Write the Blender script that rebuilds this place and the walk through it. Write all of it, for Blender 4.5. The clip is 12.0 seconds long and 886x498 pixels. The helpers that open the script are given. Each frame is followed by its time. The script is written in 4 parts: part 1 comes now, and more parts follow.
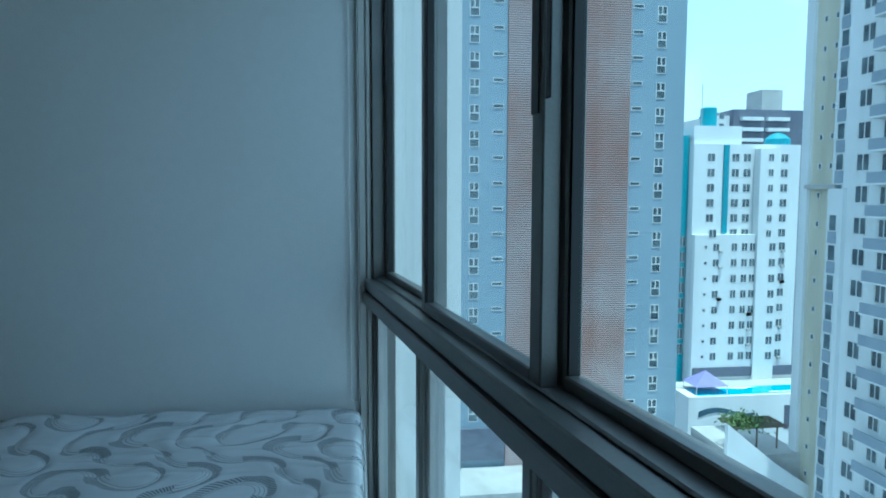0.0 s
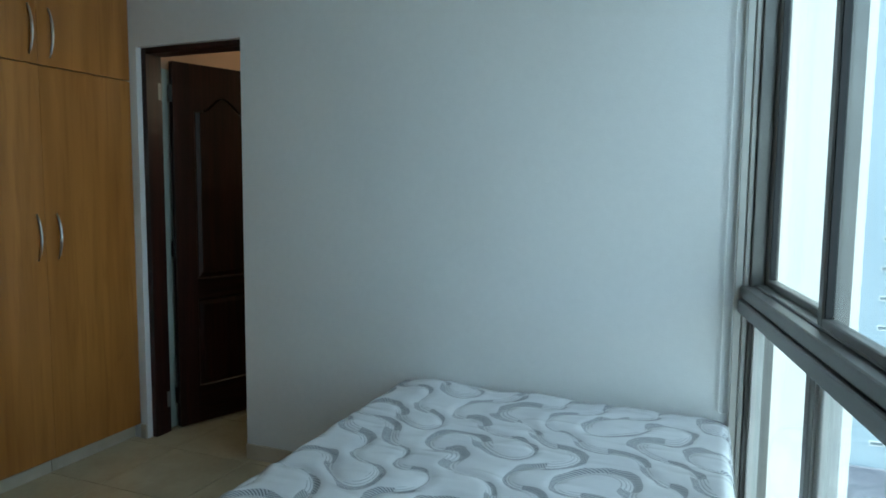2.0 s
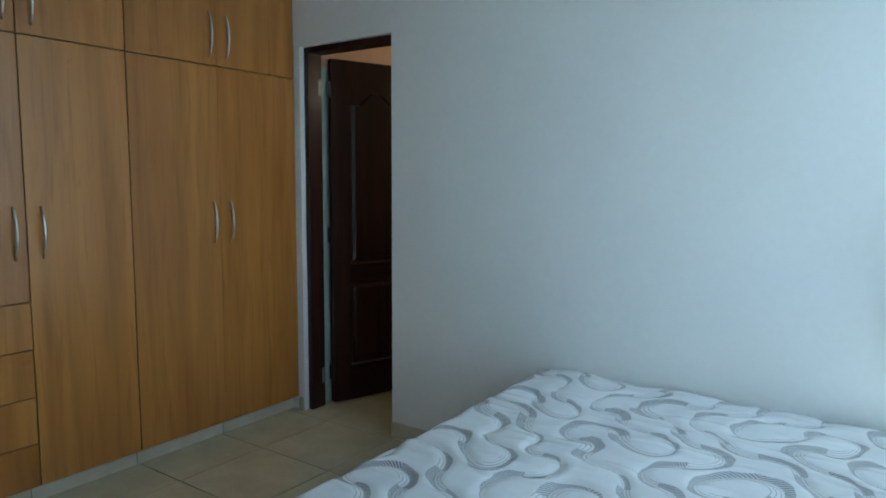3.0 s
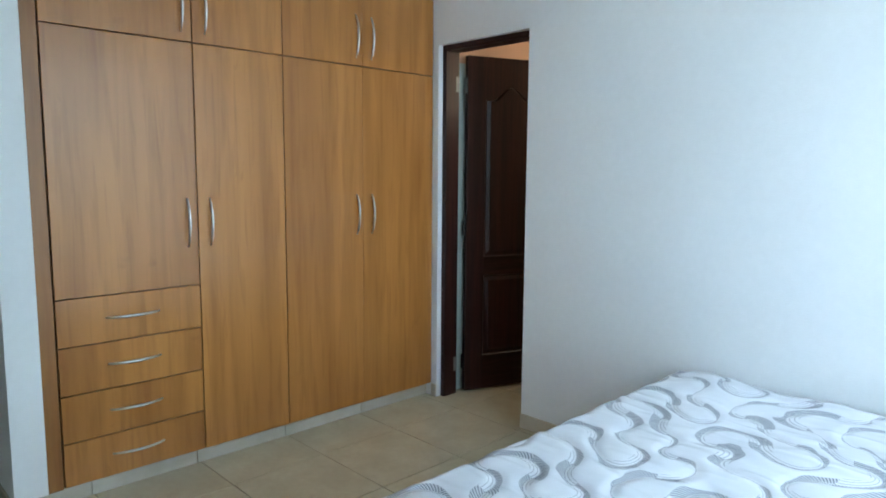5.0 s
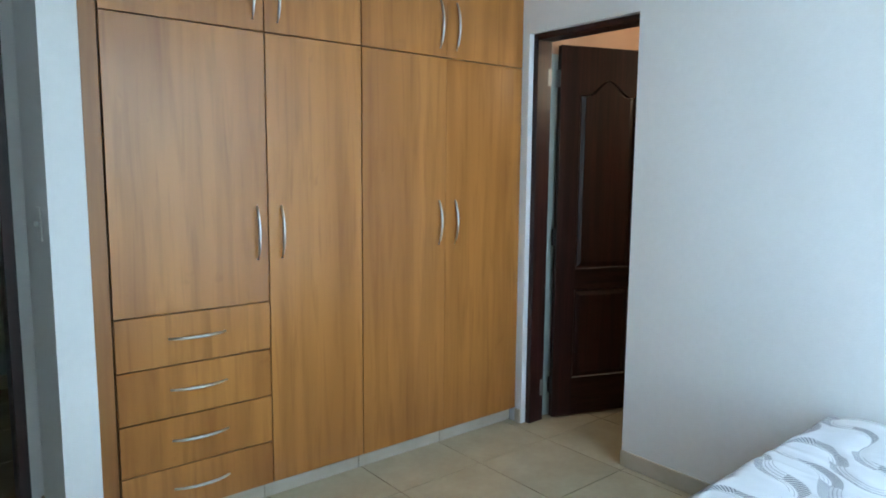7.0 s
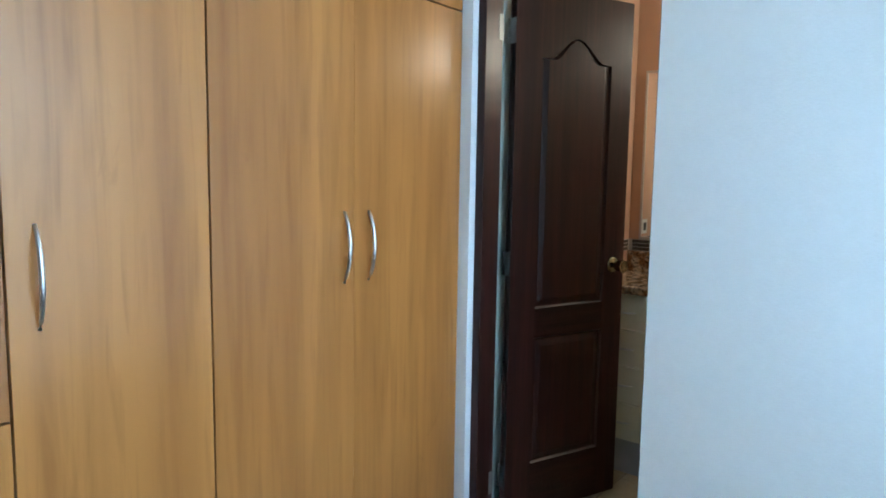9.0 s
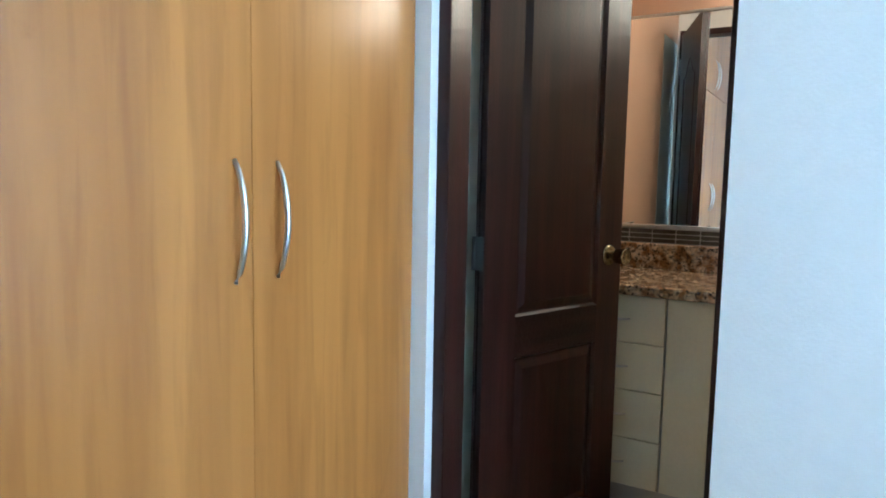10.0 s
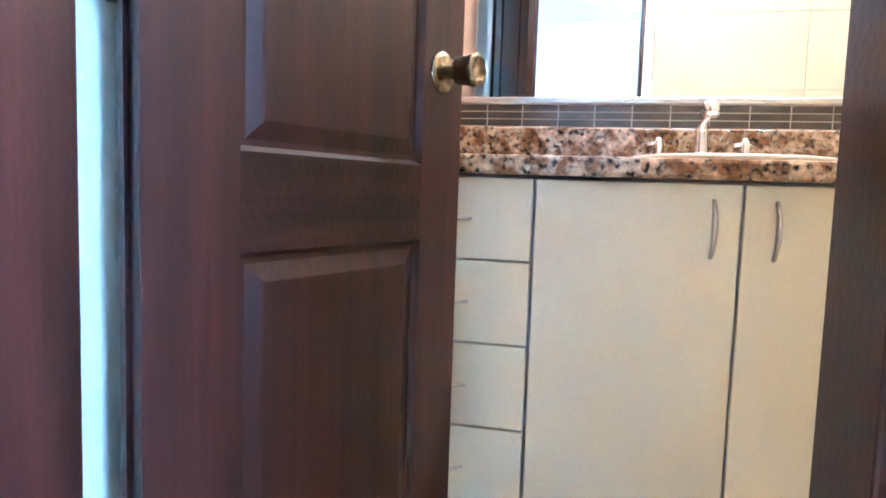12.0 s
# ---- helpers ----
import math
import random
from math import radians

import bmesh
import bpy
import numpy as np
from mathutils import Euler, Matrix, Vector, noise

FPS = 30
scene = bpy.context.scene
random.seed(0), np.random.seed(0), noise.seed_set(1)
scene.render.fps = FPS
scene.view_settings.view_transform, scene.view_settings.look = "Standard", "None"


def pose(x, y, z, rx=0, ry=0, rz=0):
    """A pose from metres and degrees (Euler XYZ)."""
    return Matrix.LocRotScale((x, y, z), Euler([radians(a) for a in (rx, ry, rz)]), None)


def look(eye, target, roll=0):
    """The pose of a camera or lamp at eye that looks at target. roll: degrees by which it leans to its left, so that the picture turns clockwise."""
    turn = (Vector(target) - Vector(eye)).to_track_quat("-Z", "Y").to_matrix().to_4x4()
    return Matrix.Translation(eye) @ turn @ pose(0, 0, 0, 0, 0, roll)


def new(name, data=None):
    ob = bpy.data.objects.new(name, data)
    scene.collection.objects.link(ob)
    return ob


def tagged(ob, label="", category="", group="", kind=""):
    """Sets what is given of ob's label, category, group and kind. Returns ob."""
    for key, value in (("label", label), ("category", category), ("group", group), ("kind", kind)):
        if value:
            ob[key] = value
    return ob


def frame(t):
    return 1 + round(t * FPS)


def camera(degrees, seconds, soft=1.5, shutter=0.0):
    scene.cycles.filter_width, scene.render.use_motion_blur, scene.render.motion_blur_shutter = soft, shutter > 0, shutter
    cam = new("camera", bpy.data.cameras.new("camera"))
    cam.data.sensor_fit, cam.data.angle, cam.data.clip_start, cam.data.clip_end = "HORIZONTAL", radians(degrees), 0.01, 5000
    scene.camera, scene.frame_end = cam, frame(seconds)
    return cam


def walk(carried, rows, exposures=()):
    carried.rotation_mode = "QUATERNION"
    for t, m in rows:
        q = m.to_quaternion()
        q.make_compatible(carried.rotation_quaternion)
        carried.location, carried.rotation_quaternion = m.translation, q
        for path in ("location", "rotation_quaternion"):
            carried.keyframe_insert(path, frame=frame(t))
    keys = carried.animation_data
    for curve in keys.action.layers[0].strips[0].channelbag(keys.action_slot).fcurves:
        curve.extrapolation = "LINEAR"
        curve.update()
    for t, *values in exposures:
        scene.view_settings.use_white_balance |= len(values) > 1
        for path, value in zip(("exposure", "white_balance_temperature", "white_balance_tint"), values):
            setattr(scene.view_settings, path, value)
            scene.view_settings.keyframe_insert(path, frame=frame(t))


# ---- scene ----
cam = camera(66.9, 12.0, soft=1.8)
PATH = [
    (0, (2.941, -2.129, 1.368), (3.194, -0.152, 1.204), 0.1),
    (0.5, (2.891, -2.123, 1.34), (2.875, -0.129, 1.187), 0.6),
    (1, (2.885, -2.165, 1.36), (2.659, -0.185, 1.201), 0.1),
    (1.5, (2.844, -2.161, 1.393), (2.379, -0.225, 1.207), 0.5),
    (2, (2.858, -2.184, 1.388), (2.118, -0.335, 1.204), 0.5),
    (2.5, (2.882, -2.178, 1.39), (1.903, -0.446, 1.188), 0.3),
    (3, (2.908, -2.168, 1.362), (1.771, -0.535, 1.157), 0.3),
    (3.5, (2.91, -2.197, 1.366), (1.667, -0.646, 1.152), 0.3),
    (5.5, (2.925, -2.222, 1.382), (1.465, -0.875, 1.151), 0.5),
    (6, (2.873, -2.199, 1.369), (1.377, -0.892, 1.139), 0.5),
    (6.5, (2.711, -2.156, 1.387), (1.176, -0.896, 1.146), 0.5),
    (8.5, (1.804, -1.631, 1.422), (0.388, -0.238, 1.19), 1.0),
    (9, (1.459, -1.388, 1.355), (0.216, 0.164, 1.139), 0.9),
    (9.5, (1.127, -1.135, 1.299), (0.002, 0.504, 1.084), 0.9),
    (10, (0.890, -0.840, 1.215), (-0.120, 0.874, 1.018), 1.1),
    (10.5, (0.712, -0.528, 1.042), (-0.236, 1.220, 0.836), 1.3),
    (11, (0.570, -0.275, 0.803), (-0.201, 1.557, 0.559), 1.5),
    (11.5, (0.562, -0.032, 0.803), (-0.100, 1.838, 0.519), 1.9),
    (12, (0.526, 0.147, 0.815), (0.096, 2.093, 0.636), 1.9),
]
EXPOSURES = [(0, 1.05, 5100, -17), (0.6, 1.15, 5300, -16), (1.0, 1.55, 5900, -11), (1.5, 2.1, 6500, -9), (2.0, 2.2, 6450, -9), (2.5, 2.4, 6400, -9), (3.0, 2.5, 6300, -6), (3.5, 3.05, 6400, -2), (5.5, 3.55, 6450, 1),
             (6.5, 3.65, 6400, 1), (8.5, 3.85, 5700, -3), (9.5, 4.2, 5500, -3), (10.5, 4.8, 5200, -1), (11.0, 5.55, 4450, 2), (11.5, 6.2, 4550, 3), (12.0, 6.5, 4700, 6)]
walk(cam, [(t, look(eye, target, roll)) for t, eye, target, roll in PATH], EXPOSURES)

# ---- world and sun ----
SUN = Vector((0.05, -0.20, 0.975)).normalized()
world = bpy.data.worlds.new("sky")
scene.world = world
world.use_nodes = True
wn = world.node_tree
wn.nodes.clear()
sky = wn.nodes.new("ShaderNodeTexSky")
sky.sky_type, sky.sun_disc = "NISHITA", False
sky.sun_elevation = math.asin(SUN.z)
sky.sun_rotation = math.atan2(SUN.x, SUN.y)
sky.air_density, sky.dust_density = 1.0, 1.4
coord = wn.nodes.new("ShaderNodeTexCoord")
cloud = wn.nodes.new("ShaderNodeTexNoise")
cloud.inputs["Scale"].default_value, cloud.inputs["Detail"].default_value = 5.0, 7
cramp = wn.nodes.new("ShaderNodeValToRGB")
cramp.color_ramp.elements[0].color = (0.5, 0.5, 0.5, 1)
cramp.color_ramp.elements[0].position, cramp.color_ramp.elements[1].position = 0.47, 0.70
mixc = wn.nodes.new("ShaderNodeMix")
mixc.data_type = "RGBA"
mixc.inputs["B"].default_value = (5.2, 5.8, 7.1, 1)
bg = wn.nodes.new("ShaderNodeBackground")
bg.inputs["Strength"].default_value = 0.13
wout = wn.nodes.new("ShaderNodeOutputWorld")
wn.links.new(coord.outputs["Generated"], cloud.inputs["Vector"])
wn.links.new(cloud.outputs["Fac"], cramp.inputs["Fac"])
wn.links.new(cramp.outputs["Color"], mixc.inputs["Factor"])
wn.links.new(sky.outputs["Color"], mixc.inputs["A"])
wn.links.new(mixc.outputs["Result"], bg.inputs["Color"])
wn.links.new(bg.outputs["Background"], wout.inputs["Surface"])
sun = new("sun", bpy.data.lights.new("sun", "SUN"))
sun.data.energy, sun.data.angle, sun.data.color = 2.9, radians(0.53), (1.0, 0.96, 0.9)
sun.matrix_basis = look(SUN * 50, (0, 0, 0))

# ---- materials ----


def material(name, colour, rough=0.5, metal=0.0, second=None, scale=(6, 6, 6), detail=5.0, fine=None, bump=0.0, bump_scale=80.0,
             coat=0.0, spec=0.5, spread=(0.35, 0.65), rand=0.0, rough_var=0.0):
    """Two-scale mottled surface: broad variation between two colours, fine grain, a little relief."""
    m = bpy.data.materials.new(name)
    m.use_nodes = True
    t = m.node_tree
    p = t.nodes["Principled BSDF"]
    p.inputs["Roughness"].default_value, p.inputs["Metallic"].default_value = rough, metal
    p.inputs["Specular IOR Level"].default_value = spec
    p.inputs["Coat Weight"].default_value, p.inputs["Coat Roughness"].default_value = coat, 0.12
    tc = t.nodes.new("ShaderNodeTexCoord")
    mp = t.nodes.new("ShaderNodeMapping")
    mp.inputs["Scale"].default_value = scale
    t.links.new(tc.outputs["Object"], mp.inputs["Vector"])
    n1 = t.nodes.new("ShaderNodeTexNoise")
    n1.inputs["Scale"].default_value, n1.inputs["Detail"].default_value = 1.0, detail
    t.links.new(mp.outputs["Vector"], n1.inputs["Vector"])
    if rand:
        info = t.nodes.new("ShaderNodeObjectInfo")
        mul = t.nodes.new("ShaderNodeVectorMath")
        mul.operation = "SCALE"
        mul.inputs["Scale"].default_value = rand
        t.links.new(info.outputs["Random"], mul.inputs[0])
        t.links.new(mul.outputs["Vector"], mp.inputs["Location"])
    r = t.nodes.new("ShaderNodeValToRGB")
    r.color_ramp.elements[0].position, r.color_ramp.elements[1].position = spread
    r.color_ramp.elements[0].color = (*colour, 1)
    r.color_ramp.elements[1].color = (*(second or [c * 0.9 for c in colour]), 1)
    t.links.new(n1.outputs["Fac"], r.inputs["Fac"])
    out = r.outputs["Color"]
    if fine:
        n2 = t.nodes.new("ShaderNodeTexNoise")
        n2.inputs["Scale"].default_value, n2.inputs["Detail"].default_value = fine[0], 4
        t.links.new(mp.outputs["Vector"], n2.inputs["Vector"])
        r2 = t.nodes.new("ShaderNodeValToRGB")
        r2.color_ramp.elements[0].position, r2.color_ramp.elements[1].position = 0.3, 0.7
        r2.color_ramp.elements[0].color = (*[1 - fine[1]] * 3, 1)
        r2.color_ramp.elements[1].color = (1, 1, 1, 1)
        t.links.new(n2.outputs["Fac"], r2.inputs["Fac"])
        mx = t.nodes.new("ShaderNodeMix")
        mx.data_type, mx.blend_type = "RGBA", "MULTIPLY"
        mx.inputs["Factor"].default_value = 1
        t.links.new(out, mx.inputs["A"])
        t.links.new(r2.outputs["Color"], mx.inputs["B"])
        out = mx.outputs["Result"]
    t.links.new(out, p.inputs["Base Color"])
    if rough_var:
        mr = t.nodes.new("ShaderNodeMapRange")
        mr.inputs["To Min"].default_value, mr.inputs["To Max"].default_value = rough - rough_var, rough + rough_var
        t.links.new(n1.outputs["Fac"], mr.inputs["Value"])
        t.links.new(mr.outputs["Result"], p.inputs["Roughness"])
    if bump:
        nb = t.nodes.new("ShaderNodeTexNoise")
        nb.inputs["Scale"].default_value, nb.inputs["Detail"].default_value = bump_scale, 4
        t.links.new(tc.outputs["Object"], nb.inputs["Vector"])
        b = t.nodes.new("ShaderNodeBump")
        b.inputs["Strength"].default_value, b.inputs["Distance"].default_value = 1.0, bump
        t.links.new(nb.outputs["Fac"], b.inputs["Height"])
        t.links.new(b.outputs["Normal"], p.inputs["Normal"])
    return m


def glass(name, tint, rough=0.0):
    m = bpy.data.materials.new(name)
    m.use_nodes = True
    t = m.node_tree
    t.nodes.clear()
    tr = t.nodes.new("ShaderNodeBsdfTransparent")
    tr.inputs["Color"].default_value = (*tint, 1)
    gl = t.nodes.new("ShaderNodeBsdfGlossy")
    gl.inputs["Roughness"].default_value = rough
    lw = t.nodes.new("ShaderNodeLayerWeight")
    lw.inputs["Blend"].default_value = 0.5
    pw = t.nodes.new("ShaderNodeMath")
    pw.operation = "POWER"
    pw.inputs[1].default_value = 4.0
    fr = t.nodes.new("ShaderNodeMath")
    fr.operation = "MULTIPLY_ADD"
    fr.inputs[1].default_value, fr.inputs[2].default_value = 0.45, 0.02
    t.links.new(lw.outputs["Facing"], pw.inputs[0])
    t.links.new(pw.outputs["Value"], fr.inputs[0])
    mx = t.nodes.new("ShaderNodeMixShader")
    o = t.nodes.new("ShaderNodeOutputMaterial")
    t.links.new(fr.outputs["Value"], mx.inputs["Fac"])
    t.links.new(tr.outputs["BSDF"], mx.inputs[1])
    t.links.new(gl.outputs["BSDF"], mx.inputs[2])
    t.links.new(mx.outputs["Shader"], o.inputs["Surface"])
    return m


def glow(name, colour, strength):
    m = bpy.data.materials.new(name)
    m.use_nodes = True
    p = m.node_tree.nodes["Principled BSDF"]
    p.inputs["Base Color"].default_value = (*colour, 1)
    p.inputs["Emission Color"].default_value = (*colour, 1)
    p.inputs["Emission Strength"].default_value = strength
    return m


def granite_material():
    m = material("brown granite", (0.24, 0.13, 0.06), 0.14, second=(0.60, 0.47, 0.34), scale=(26, 26, 26), fine=(3.0, 0.6), spread=(0.42, 0.58), spec=0.5)
    t = m.node_tree
    p = t.nodes["Principled BSDF"]
    old = p.inputs["Base Color"].links[0].from_socket
    tc = t.nodes.new("ShaderNodeTexCoord")
    v = t.nodes.new("ShaderNodeTexVoronoi")
    v.inputs["Scale"].default_value = 55
    ns = t.nodes.new("ShaderNodeTexNoise")
    ns.inputs["Scale"].default_value = 85
    ns.inputs["Detail"].default_value = 6
    t.links.new(tc.outputs["Object"], ns.inputs["Vector"])
    t.links.new(ns.outputs["Color"], v.inputs["Vector"])
    v.inputs["Scale"].default_value = 9
    rr = t.nodes.new("ShaderNodeValToRGB")
    rr.color_ramp.elements[0].position, rr.color_ramp.elements[0].color = 0.33, (0.02, 0.015, 0.012, 1)
    rr.color_ramp.elements[1].position, rr.color_ramp.elements[1].color = 0.47, (1, 1, 1, 1)
    e = rr.color_ramp.elements.new(0.8)
    e.color = (1.5, 1.25, 1.0, 1)
    t.links.new(ns.outputs["Fac"], rr.inputs["Fac"])
    mx = t.nodes.new("ShaderNodeMix")
    mx.data_type, mx.blend_type = "RGBA", "MULTIPLY"
    mx.inputs["Factor"].default_value = 1
    t.links.new(old, mx.inputs["A"])
    t.links.new(rr.outputs["Color"], mx.inputs["B"])
    t.links.new(mx.outputs["Result"], p.inputs["Base Color"])
    return m


QUILT = 0.172          # one repeat of the quilting: two quarter rounds, turned either way


def mattress_material():
    """White quilted ticking printed with swaying hatched ribbons, under a creased clear plastic sleeve."""
    m = material("quilted ticking", (0.74, 0.75, 0.77), 0.45, second=(0.67, 0.68, 0.71), scale=(9, 9, 9), fine=(60.0, 0.06), coat=0.8)
    t = m.node_tree
    p = t.nodes["Principled BSDF"]
    old = p.inputs["Base Color"].links[0].from_socket
    tc = t.nodes.new("ShaderNodeTexCoord")
    sep = t.nodes.new("ShaderNodeSeparateXYZ")
    t.links.new(tc.outputs["Object"], sep.inputs["Vector"])
    X, Y = sep.outputs["X"], sep.outputs["Y"]

    def op(kind, a, b=0.0, c=0.0, clamp=False):
        n = t.nodes.new("ShaderNodeMath")
        n.operation, n.use_clamp = kind, clamp
        for k, v in enumerate((a, b, c)):
            if isinstance(v, (int, float)):
                n.inputs[k].default_value = v
            else:
                t.links.new(v, n.inputs[k])
        return n.outputs["Value"]

    def wave(v, period, phase=0.0):
        return op("SINE", op("MULTIPLY_ADD", v, 2 * math.pi / period, phase))

    # the cloth is drawn a little out of true
    wx = op("ADD", X, op("ADD", op("MULTIPLY", wave(Y, 0.53), 0.024), op("MULTIPLY", wave(X, 0.41, 1.0), 0.014)))
    wy = op("ADD", op("ADD", Y, 2.0), op("ADD", op("MULTIPLY", wave(X, 0.47, 0.7), 0.022), op("MULTIPLY", wave(Y, 0.39), 0.012)))
    gx, gy = op("DIVIDE", wx, QUILT), op("DIVIDE", wy, QUILT)
    ci, cj = op("FLOOR", gx), op("FLOOR", gy)
    mixed = op("ADD", op("ADD", op("MULTIPLY", op("MULTIPLY", ci, ci), 2.0), op("MULTIPLY", op("MULTIPLY", ci, cj), 3.0)), op("MULTIPLY", cj, 5.0))
    turned = op("LESS_THAN", op("MODULO", mixed, 7.0), 2.5)
    a = op("ABSOLUTE", op("SUBTRACT", op("FRACT", gx), turned))
    b = op("FRACT", gy)

    def length(u, v):
        return op("SQRT", op("ADD", op("MULTIPLY", u, u), op("MULTIPLY", v, v)))

    ia, ib = op("SUBTRACT", 1.0, a), op("SUBTRACT", 1.0, b)
    r0, r1 = length(a, b), length(ia, ib)
    first = op("LESS_THAN", r0, r1)
    r = op("MINIMUM", r0, r1)
    ang0, ang1 = op("ARCTAN2", b, a), op("ARCTAN2", ib, ia)
    ang = op("ADD", op("MULTIPLY", ang0, first), op("MULTIPLY", ang1, op("SUBTRACT", 1.0, first)))
    d = op("MULTIPLY", op("SUBTRACT", r, 0.5), QUILT)
    ns = t.nodes.new("ShaderNodeTexNoise")
    ns.inputs["Scale"].default_value, ns.inputs["Detail"].default_value = 6.5, 1
    t.links.new(tc.outputs["Object"], ns.inputs["Vector"])
    swell = op("MULTIPLY_ADD", ns.outputs["Fac"], 4.0, -1.45, True)
    w = op("MULTIPLY_ADD", swell, 0.027, 0.003)
    inside = op("MULTIPLY", op("MULTIPLY", op("SUBTRACT", w, d), 500.0, 0.0, True), op("MULTIPLY_ADD", d, 500.0, 0.8, True))
    hatch = op("MULTIPLY_ADD", op("SINE", op("ADD", op("MULTIPLY", ang, 62.0), op("MULTIPLY", d, 500.0))), 0.40, 0.60, True)
    rib = op("MULTIPLY", inside, hatch)
    # thin lines that run along the inner side of the ribbon
    reach = op("MULTIPLY", op("MULTIPLY", op("ADD", d, op("MULTIPLY", swell, 0.034)), 500.0, 0.0, True), op("MULTIPLY", d, -600.0, 0.0, True))
    lines = op("MULTIPLY_ADD", op("SINE", op("MULTIPLY", d, 2 * math.pi / 0.0105)), 2.2, -1.15, True)
    total = op("MAXIMUM", rib, op("MULTIPLY", op("MULTIPLY", reach, lines), 0.6))
    total = op("MAXIMUM", total, op("MULTIPLY", op("MULTIPLY_ADD", op("ABSOLUTE", d), -420.0, 1.0, True), 0.3))
    mx = t.nodes.new("ShaderNodeMix")
    mx.data_type = "RGBA"
    mx.inputs["B"].default_value = (0.13, 0.14, 0.17, 1)
    t.links.new(total, mx.inputs["Factor"])
    t.links.new(old, mx.inputs["A"])
    t.links.new(mx.outputs["Result"], p.inputs["Base Color"])
    # creases of the plastic, in the clear coat alone
    mp = t.nodes.new("ShaderNodeMapping")
    mp.inputs["Scale"].default_value, mp.inputs["Rotation"].default_value = (5, 13, 5), (0, 0, 0.5)
    t.links.new(tc.outputs["Object"], mp.inputs["Vector"])
    nz = t.nodes.new("ShaderNodeTexNoise")
    nz.noise_type = "RIDGED_MULTIFRACTAL"
    nz.inputs["Scale"].default_value, nz.inputs["Detail"].default_value, nz.inputs["Distortion"].default_value = 1.0, 3, 0.6
    t.links.new(mp.outputs["Vector"], nz.inputs["Vector"])
    b = t.nodes.new("ShaderNodeBump")
    b.inputs["Strength"].default_value, b.inputs["Distance"].default_value = 0.8, 0.012
    t.links.new(nz.outputs["Fac"], b.inputs["Height"])
    t.links.new(b.outputs["Normal"], p.inputs["Coat Normal"])
    return m


def laminate(name, light, dark, rough):
    """Printed wood laminate: broad upright bands, narrow streaks, short dark flecks and an odd knot."""
    m = material(name, light, rough, second=light, scale=(1, 1, 1), spec=0.5)
    t = m.node_tree
    p = t.nodes["Principled BSDF"]
    tc = t.nodes.new("ShaderNodeTexCoord")
    info = t.nodes.new("ShaderNodeObjectInfo")
    sc = t.nodes.new("ShaderNodeMath")
    sc.operation = "MULTIPLY"
    sc.inputs[1].default_value = 37.0
    t.links.new(info.outputs["Random"], sc.inputs[0])

    def layer(scale, lo, hi, detail=4.0, distort=0.0):
        mp = t.nodes.new("ShaderNodeMapping")
        mp.inputs["Scale"].default_value = scale
        t.links.new(tc.outputs["Object"], mp.inputs["Vector"])
        n = t.nodes.new("ShaderNodeTexNoise")
        n.noise_dimensions = "4D"
        n.inputs["Scale"].default_value, n.inputs["Detail"].default_value, n.inputs["Distortion"].default_value = 1.0, detail, distort
        t.links.new(mp.outputs["Vector"], n.inputs["Vector"])
        t.links.new(sc.outputs["Value"], n.inputs["W"])
        r = t.nodes.new("ShaderNodeMapRange")
        r.inputs["From Min"].default_value, r.inputs["From Max"].default_value = lo, hi
        t.links.new(n.outputs["Fac"], r.inputs["Value"])
        return r.outputs["Result"]

    col = None
    for scale, lo, hi, amount, detail, distort in (((4.0, 4.0, 0.38), 0.36, 0.64, 0.48, 2.0, 0.9), ((15, 15, 0.8), 0.46, 0.72, 0.40, 3.0, 0.8),
                                                   ((34, 34, 2.4), 0.50, 0.70, 0.38, 5.0, 0.5), ((9, 9, 5.5), 0.66, 0.80, 0.45, 5.0, 1.5)):
        f = t.nodes.new("ShaderNodeMath")
        f.operation = "MULTIPLY"
        f.inputs[1].default_value = amount
        t.links.new(layer(scale, lo, hi, detail, distort), f.inputs[0])
        mx = t.nodes.new("ShaderNodeMix")
        mx.data_type = "RGBA"
        if col is None:
            mx.inputs["A"].default_value = (*light, 1)
        else:
            t.links.new(col, mx.inputs["A"])
        mx.inputs["B"].default_value = (*dark, 1)
        t.links.new(f.outputs["Value"], mx.inputs["Factor"])
        col = mx.outputs["Result"]
    t.links.new(col, p.inputs["Base Color"])
    return m


WHITE = material("white wall paint", (0.80, 0.80, 0.79), 0.55, second=(0.77, 0.775, 0.77), scale=(1.3, 1.3, 1.3), fine=(25.0, 0.025), bump=0.0006, bump_scale=140, spec=0.3)
CEIL = material("white ceiling paint", (0.82, 0.82, 0.81), 0.7, scale=(1, 1, 1), second=(0.79, 0.79, 0.78))
TILE = material("polished beige tile", (0.52, 0.445, 0.300), 0.13, second=(0.46, 0.39, 0.26), scale=(5, 5, 5), detail=8, fine=(7.0, 0.06), rand=30.0, rough_var=0.05)
GROUT = material("tile grout", (0.13, 0.105, 0.075), 0.8, scale=(30, 30, 30))
SKIRT = material("beige skirting tile", (0.56, 0.50, 0.40), 0.2, second=(0.48, 0.42, 0.32), scale=(6, 6, 6), rand=20.0)
WOOD = laminate("honey laminate", (0.49, 0.213, 0.054), (0.20, 0.062, 0.011), 0.30)
WOODEDGE = material("honey laminate edge", (0.37, 0.155, 0.04), 0.4, second=(0.26, 0.10, 0.024), scale=(9, 9, 0.6), fine=(6.0, 0.2))
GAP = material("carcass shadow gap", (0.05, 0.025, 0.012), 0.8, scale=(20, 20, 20))
